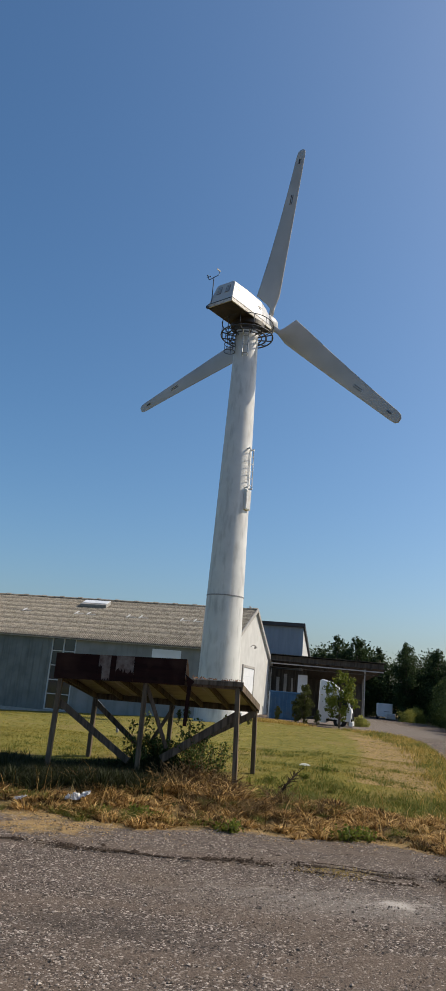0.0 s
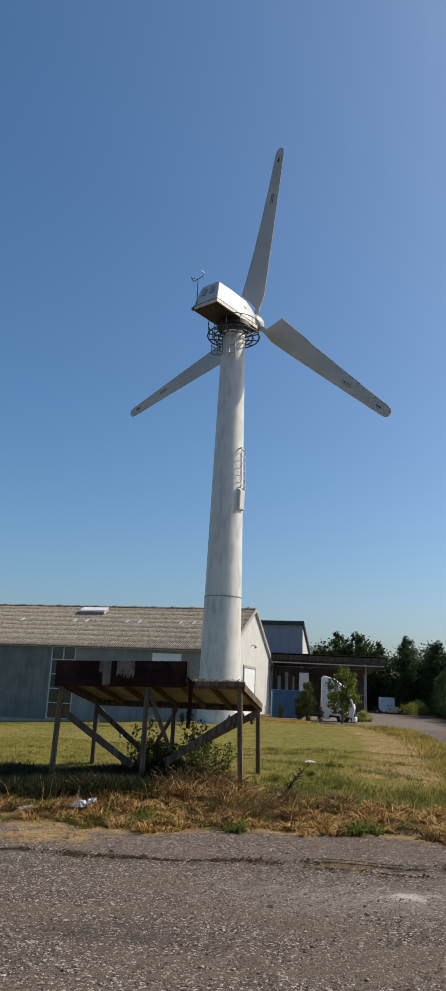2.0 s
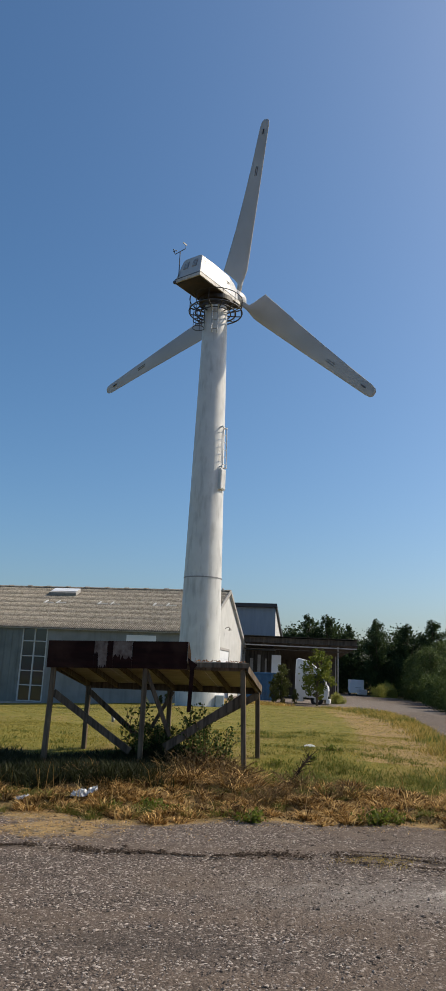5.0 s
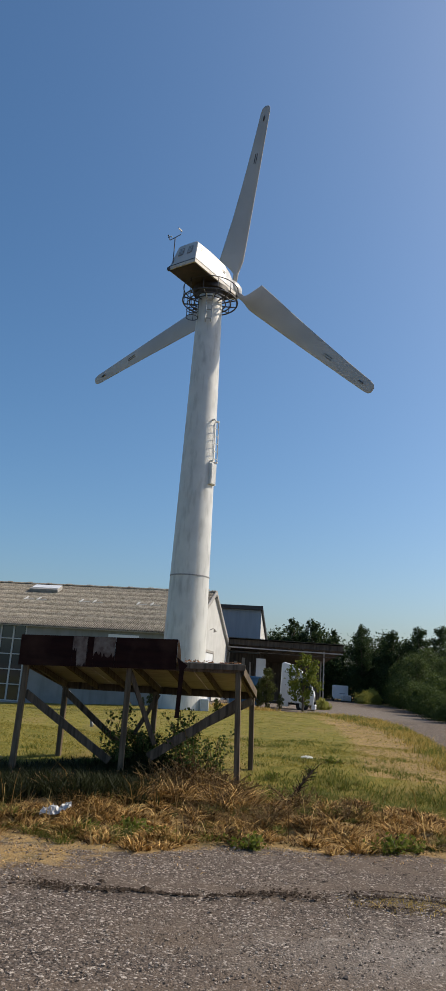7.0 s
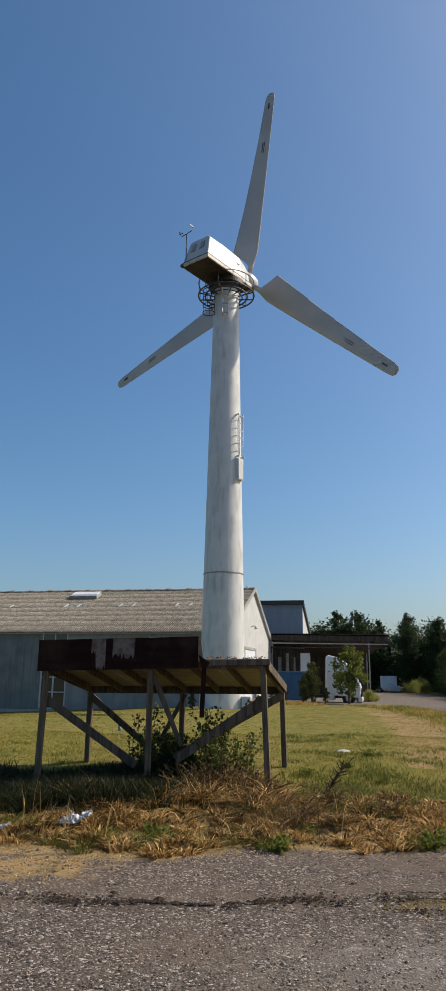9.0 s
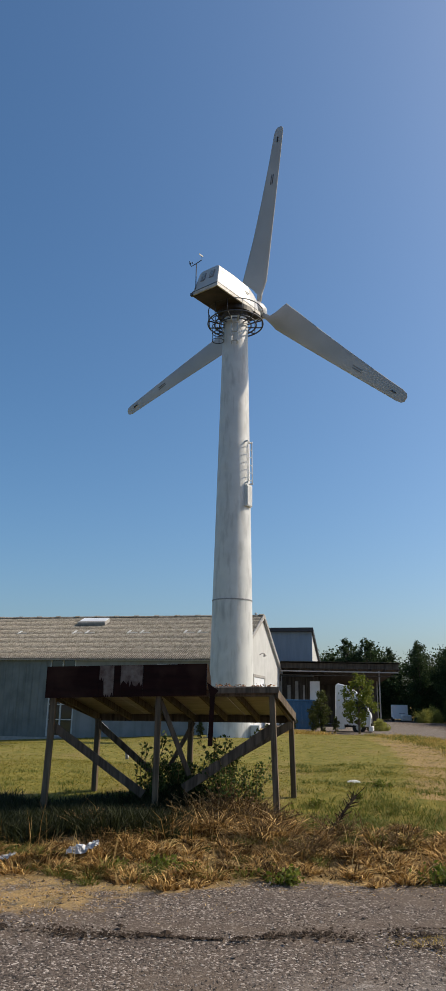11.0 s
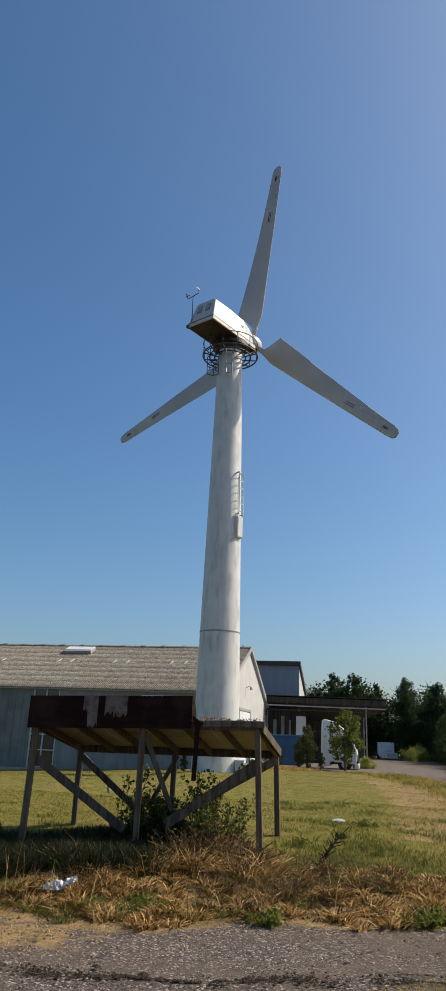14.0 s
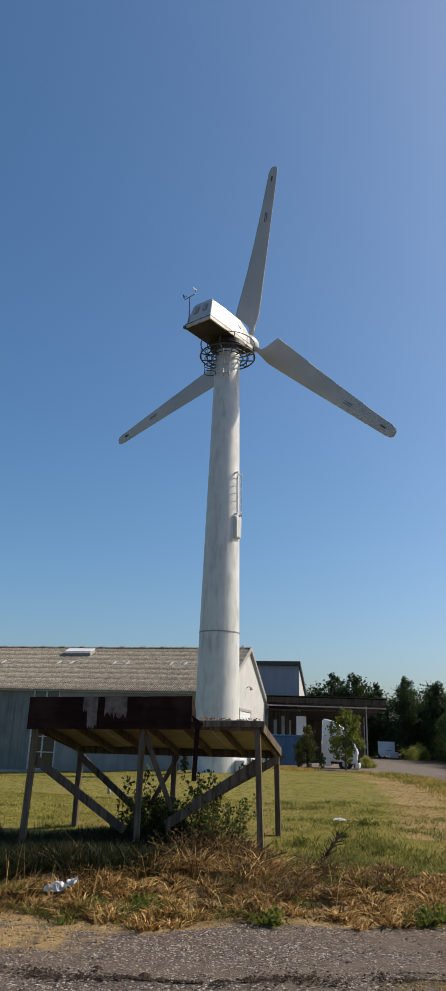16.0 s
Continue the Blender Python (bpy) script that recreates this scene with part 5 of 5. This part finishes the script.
# blades whose dark colour extends the platform's shadow towards the yard
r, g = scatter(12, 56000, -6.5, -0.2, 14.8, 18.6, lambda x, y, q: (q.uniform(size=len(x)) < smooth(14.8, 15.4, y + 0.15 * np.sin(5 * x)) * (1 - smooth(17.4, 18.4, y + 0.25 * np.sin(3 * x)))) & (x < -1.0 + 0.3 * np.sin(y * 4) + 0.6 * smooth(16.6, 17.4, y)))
stuff("shade_dark_grass", blades_mesh("shade_dark_grass", r, g.uniform(0.12, 0.44, len(r)) * (1 - 0.45 * smooth(17.0, 18.2, r[:, 1])), g.uniform(0.014, 0.034, len(r)), 0.9, M_SHADEGRASS, 14), "rank green grass round the platform's legs, coloured darker to deepen the platform's shade", "grass")


def lawn_keep(x, y, rng):
    e = verge_edge(x)
    t = 1 - smooth(-0.6, 0.1, x - track_edge(y))
    return rng.uniform(size=len(x)) < smooth(e + 1.5, e + 3.5, y) * t * (0.75 + 0.25 * clumpy(x, y, 0.5))


r, g = scatter(3, 110000, -9, 9, 15.5, 26, lawn_keep)
stuff("lawn_grass", blades_mesh("lawn_grass", r, g.uniform(0.02, 0.06, len(r)), g.uniform(0.010, 0.022, len(r)), 1.6, M_LAWN, 5), "short yellow-green mown lawn grass", "grass")
r, g = scatter(4, 60000, -18, 12, 25, 62, lawn_keep)
stuff("lawn_grass", blades_mesh("lawn_grass", r, g.uniform(0.02, 0.05, len(r)), g.uniform(0.03, 0.06, len(r)), 1.6, M_LAWN, 6), "short yellow-green mown lawn grass", "grass")
r, g = scatter(5, 90000, 3, 12.5, 14.5, 54, lambda x, y, q: (x < track_edge(y) + 0.2) & (y > verge_edge(x) + 0.3) & (q.uniform(size=len(x)) < smooth(0.0, 0.7, x - mown_edge(y) + 0.25 * np.sin(y * 1.9)) * (0.7 + 0.3 * clumpy(x, y, 1.3))))
olive = clumpy(r[:, 0], r[:, 1], 0.8, 3) + g.normal(0, 0.4, len(r)) > 0.25
hh = g.uniform(0.10, 0.34, len(r)) * (0.8 + 0.35 * clumpy(r[:, 0], r[:, 1], 1.6, 5))
ww = g.uniform(0.012, 0.028, len(r))
stuff("tall_grass", blades_mesh("tall_grass", r[~olive], hh[~olive], ww[~olive], 1.3, M_DRYLAWN, 7), "tall yellow grass along the farm track", "grass")
stuff("tall_grass", blades_mesh("tall_grass", r[olive], hh[olive], ww[olive], 1.1, M_GREENBLADE, 71), "tall olive-green grass along the farm track", "grass")
r, g = scatter(51, 30000, 2, 9.5, 17.5, 46, lambda x, y, q: q.uniform(size=len(x)) < 0.9 * smooth(-2.4, -0.9, x - mown_edge(y) + 0.3 * np.sin(y * 1.1)) * (1 - smooth(-0.1, 0.3, x - mown_edge(y))))
stuff("mown_straw", blades_mesh("mown_straw", r, g.uniform(0.015, 0.05, len(r)), g.uniform(0.010, 0.022, len(r)), 3.0, M_DRYLAWN, 72), "flat dry mown strip beside the tall grass", "grass")
r, g = scatter(6, 9000, 3.5, 11, 57, 62, lambda x, y, q: (q.uniform(size=len(x)) < 0.8) & (x < track_edge(y) - 0.3 - q.uniform(0, 1.5, len(x))))
stuff("tall_grass", blades_mesh("tall_grass", r, g.uniform(0.08, 0.3, len(r)), g.uniform(0.03, 0.05, len(r)), 0.8, M_DRYLAWN, 8), "rough grass at the lawn's far end", "grass")
r, g = scatter(7, 260, -7.5, 7.5, 13.2, 16.8, verge_keep(2.4))
stuff("dry_stalks", blades_mesh("dry_stalks", r, g.uniform(0.35, 0.75, len(r)), g.uniform(0.008, 0.014, len(r)), 0.9, M_STRAW, 9), "long bent straw stalks standing out of the verge", "grass")

# green tufts in the lawn
tuft_rng = np.random.RandomState(31)
tx, ty = tuft_rng.uniform(-6, 5.5, 90), 17.2 + 9 * tuft_rng.uniform(size=90) ** 1.6
tx = np.where(tuft_rng.uniform(size=90) < 0.55, np.abs(tx) * 0.7 + 0.9, tx)
px = np.repeat(tx, 60) + tuft_rng.normal(0, 0.16, 5400)
py = np.repeat(ty, 60) + tuft_rng.normal(0, 0.12, 5400)
r = np.stack([px, py, ground_z(px, py) - 0.01], 1)
stuff("lawn_tufts", blades_mesh("lawn_tufts", r, tuft_rng.uniform(0.04, 0.13, 5400), tuft_rng.uniform(0.010, 0.022, 5400), 1.2, M_GREENBLADE, 33), "darker green tufts scattered in the mown lawn", "grass")

# dry wisps on the yard's edge and in the patch that creeps into it
r, g = scatter(8, 24000, -6, 6, 11.4, 13.9, lambda x, y, q: q.uniform(size=len(x)) < np.maximum(0.9 * np.exp(-(((x + 2.7) / 1.2) ** 2 + ((y - 12.4) / 0.75) ** 2)), smooth(verge_edge(x) - 0.9, verge_edge(x) + 0.1, y) * 0.6))
stuff("straw_litter", blades_mesh("straw_litter", r, g.uniform(0.015, 0.05, len(r)), g.uniform(0.006, 0.014, len(r)), 4.0, M_STRAW, 12), "short dry wisps of grass lying on the gravel", "straw")
r, g = scatter(9, 9000, 0.8, 3.6, 10.3, 11.4, lambda x, y, q: q.uniform(size=len(x)) < np.exp(-(((x - 1.9) / 0.45) ** 2 + ((y - 10.9) / 0.2) ** 2)))
stuff("straw_litter", blades_mesh("straw_litter", r, g.uniform(0.02, 0.075, len(r)), g.uniform(0.006, 0.014, len(r)), 2.0, M_DRYLAWN, 13), "thin tuft of yellow grass in the gravel", "straw")

# loose stones on the yard
def stones_mesh(seed, n):
    rng = np.random.RandomState(seed)
    y = 3.5 + 9.9 * rng.uniform(size=n) ** 0.8
    x = rng.uniform(-1, 1, n) * (1.5 + y * 0.42)
    k = y < verge_edge(x) + 0.1
    x, y = x[k], y[k]
    s = rng.gamma(2.0, 0.0023, len(x)) + 0.004
    base = np.array([[1, 0, 0], [0, 1, 0], [-1, 0, 0], [0, -1, 0], [0, 0, 0.5], [0, 0, -0.5]])
    v = base[None] * s[:, None, None] * rng.uniform(0.6, 1.3, (len(x), 6, 1))
    a = rng.uniform(0, 6.28, len(x))
    c, d = np.cos(a)[:, None], np.sin(a)[:, None]
    vx, vy = v[:, :, 0] * c - v[:, :, 1] * d, v[:, :, 0] * d + v[:, :, 1] * c
    p = np.stack([vx + x[:, None], vy + y[:, None], v[:, :, 2] + (ground_z(x, y) + s * 0.25)[:, None]], 2).reshape(-1, 3)
    f = np.array([[0, 1, 4], [1, 2, 4], [2, 3, 4], [3, 0, 4], [1, 0, 5], [2, 1, 5], [3, 2, 5], [0, 3, 5]])
    fs = (f[None] + (np.arange(len(x)) * 6)[:, None, None]).reshape(-1, 3)
    me = bpy.data.meshes.new("loose_stones")
    me.from_pydata(p.tolist(), [], fs.tolist())
    me.materials.append(M_STONE)
    return me


stuff("loose_stones", stones_mesh(5, 70000), "small grey and pale stones loose on the gravel yard", "gravel")


def clods_mesh(seed, n):
    """Crumbs of dark soil along the churned line."""
    rng = np.random.RandomState(seed)
    x = rng.uniform(-5.5, 5.5, n)
    y = 10.95 + 0.1 * np.sin(x * 1.7) + 0.05 * np.sin(x * 4.1) - 0.03 * x + rng.normal(0, 0.10, n) * (1 + 0.8 * np.sin(x * 2.3)) * rng.uniform(0.1, 1, n) + 0.12 * np.sin(x * 0.8) * (x > 1)
    # on the far side the line breaks up into short strands
    y = y + (x > 0.4) * rng.choice([0.0, 0.0, -0.38, 0.22], n) * smooth(0.4, 1.6, x)
    k = rng.uniform(size=n) < 0.12 + 0.5 * (np.sin(x * 3.7 + 1.2 * np.sin(x * 1.9)) > -0.6) + 0.45 * (np.sin(x * 11.3 + 2 * np.sin(x * 4.3)) > 0.1)
    x, y = x[k], y[k]
    s = rng.gamma(0.9, 0.0065, len(x)) + 0.004
    base = np.array([[1, 0, 0], [0, 1, 0], [-1, 0, 0], [0, -1, 0], [0, 0, 0.42], [0, 0, -0.5]])
    v = base[None] * s[:, None, None] * rng.uniform(0.5, 1.4, (len(x), 6, 1))
    p = v + np.stack([x, y, 0.03 + s * 0.1], 1)[:, None, :]
    f = np.array([[0, 1, 4], [1, 2, 4], [2, 3, 4], [3, 0, 4], [1, 0, 5], [2, 1, 5], [3, 2, 5], [0, 3, 5]])
    me = bpy.data.meshes.new("soil_clods")
    me.from_pydata(p.reshape(-1, 3).tolist(), [], (f[None] + (np.arange(len(x)) * 6)[:, None, None]).reshape(-1, 3).tolist())
    me.materials.append(M_SOIL)
    return me


stuff("soil_clods", clods_mesh(6, 9500), "crumbled dark soil in a line across the yard", "soil")


# weeds: leafy stems climbing through the platform
def build_weed(name, label, seed, stems, height, spread, leaf, per, material, category="weed"):
    rng = np.random.RandomState(seed)
    t = thing(name, label, category)
    bm = bmesh.new()
    pts = []
    for k in range(stems):
        a, o = rng.uniform(0, 6.28), rng.uniform(0, spread * 0.5)
        h = height * rng.uniform(0.45, 1.0)
        ox, oy = rng.normal(0, spread, 2) * 0.6
        line = []
        for f in np.linspace(0, 1, 6):
            droop = -0.35 * h * max(0, f - 0.7) ** 1.5
            line.append(Vector((o * math.cos(a) + ox * f ** 1.3, o * math.sin(a) + oy * f ** 1.3, h * f + droop - 0.03)))
        if stems < 12:
            part("stem", tube(bmesh.new(), line, 0.007, 5), M_DEADSTALK, t)
        else:
            tube(bm, line, 0.006, 4)
        for q in range(per):
            f = rng.uniform(0.1, 1.0) * 5
            i = min(4, int(f))
            p = line[i].lerp(line[i + 1], f - i)
            pts.append(np.array(p) + rng.normal(0, leaf * 0.6, 3))
    if stems < 12:
        bm.free()
    else:
        tagged(part("stalk", bm, M_DEADSTALK, t), kind="stuff")
    attach("foliage", leaves_mesh("foliage", np.array(pts), leaf, material, seed), t)
    return t


bramble = build_weed("bramble", "dark green bramble growing up through the platform", 3, 60, 1.1, 0.6, 0.10, 40, M_LEAF3)
tagged(bramble, group="brambles under the platform")
place(bramble, [(-1.25, 17.9, 0, 0.7), (-1.7, 17.5, 110, 0.5), (-0.95, 17.4, 200, 0.4), (-2.3, 17.6, 40, 0.35)])
vine = build_weed("climbing_weed", "tall leafy stems hanging under the platform deck", 9, 9, 1.75, 0.5, 0.09, 34, M_LEAF3)
tagged(vine, group="tall weeds under the platform")
place(vine, [(-0.55, 18.2, 0, 1.0), (-0.2, 18.0, 140, 0.85), (-1.95, 18.4, 60, 0.95), (0.25, 17.4, 220, 0.7), (0.05, 17.3, 30, 0.8), (-0.35, 17.2, 250, 0.9)])
dock = build_weed("low_weed", "low bright green weed on the verge", 15, 26, 0.3, 0.28, 0.075, 14, M_LEAF2)
tagged(dock, group="low weeds on the verge")
place(dock, [(0.40, 13.25, 0, 0.9), (-1.3, 13.75, 80, 0.9), (-0.9, 13.65, 190, 0.7), (2.45, 13.4, 30, 1.0), (2.8, 13.6, 120, 0.9), (3.1, 19.7, 200, 0.8), (2.4, 18.6, 250, 0.6), (1.5, 18.3, 300, 0.6), (-1.9, 13.9, 45, 0.6)])
brown = build_weed("withered_weed", "withered brown weed stems on the verge", 21, 40, 0.55, 0.5, 0.05, 12, M_DEADSTALK)
tagged(brown, group="withered weeds on the verge")
place(brown, [(1.45, 15.6, 0, 0.9), (0.1, 15.2, 80, 0.8), (-0.6, 16.0, 140, 0.9), (0.9, 14.6, 220, 0.7), (-1.2, 15.5, 300, 0.8), (-2.6, 15.6, 30, 0.7), (2.3, 14.9, 170, 0.7), (-3.4, 16.2, 250, 0.7), (-1.8, 16.6, 10, 0.8), (-0.35, 16.9, 60, 1.25), (0.15, 16.7, 200, 1.1), (-0.75, 16.75, 120, 1.1), (0.5, 16.2, 330, 0.9), (-0.1, 16.3, 20, 1.0)])


def build_dead_branch():
    t = thing("dead_stem", "dark dead weed stem leaning over the verge", "weed", (1.35, 15.7, 0.25))
    bm = bmesh.new()
    a = Vector((1.32, 15.6, 0.22))
    b = Vector((1.85, 15.9, 0.78))
    tube(bm, [a, a.lerp(b, 0.5) + Vector((0.02, 0, 0.04)), b], 0.018, 6)
    rng = random.Random(4)
    for k in range(48):
        p = a.lerp(b, 0.15 + 0.018 * k)
        tube(bm, [p, p + Vector((rng.uniform(-0.1, 0.16), rng.uniform(-0.1, 0.1), rng.uniform(0.02, 0.16)))], 0.006, 4)
    part("stem", bm, M_SOIL, t)


build_dead_branch()


def build_umbel():
    t = thing("white_umbel", "single white flower umbel above the lawn", "flower", (2.5, 19.6, 0.25))
    part("stem", tube(bmesh.new(), [(2.36, 19.6, 0.25), (2.4, 19.6, 0.5), (2.5, 19.6, 0.62)], 0.007, 5), M_DEADSTALK, t)
    bm = bmesh.new()
    rng = random.Random(2)
    for k in range(60):
        a, r = rng.uniform(0, 6.28), 0.13 * math.sqrt(rng.uniform(0, 1))
        bmesh.ops.create_icosphere(bm, subdivisions=1, radius=0.018, matrix=Matrix.Translation((2.5 + r * math.cos(a), 19.6 + r * math.sin(a), 0.66 - 1.6 * r * r)))
    part("flower_head", bm, M_FLOWER, t)


build_umbel()


def build_plastic(x, y, size, seed, name="plastic_scrap", label="crumpled pale plastic sheet caught in the dry grass"):
    t = thing(name, label, "litter", (x, y, float(ground_z(x, y))))
    rng = np.random.RandomState(seed)
    n = 14
    bm = bmesh.new()
    vs = []
    for i in range(n):
        row = []
        for j in range(n):
            u, v = i / (n - 1) - 0.5, j / (n - 1) - 0.5
            z = 0.07 * size / 0.45 * (1 - (2 * u) ** 2) * (1 - (2 * v) ** 2) + rng.normal(0, 0.022 * size / 0.45)
            row.append(bm.verts.new((x + u * size + rng.normal(0, 0.015), y + v * size * 0.6 + rng.normal(0, 0.015), float(ground_z(x, y)) + 0.02 + 0.22 * size + max(z, -0.03) + 0.75 * max(u - 0.12, 0) * size)))
        vs.append(row)
    for i in range(n - 1):
        for j in range(n - 1):
            bm.faces.new((vs[i][j], vs[i + 1][j], vs[i + 1][j + 1], vs[i][j + 1]))
    ob = part("sheet", bm, M_PLASTIC, t)
    so = ob.modifiers.new("thick", "SOLIDIFY")
    so.thickness = 0.004


build_plastic(-2.42, 14.12, 0.42, 3)
build_plastic(-3.45, 13.95, 0.2, 5)
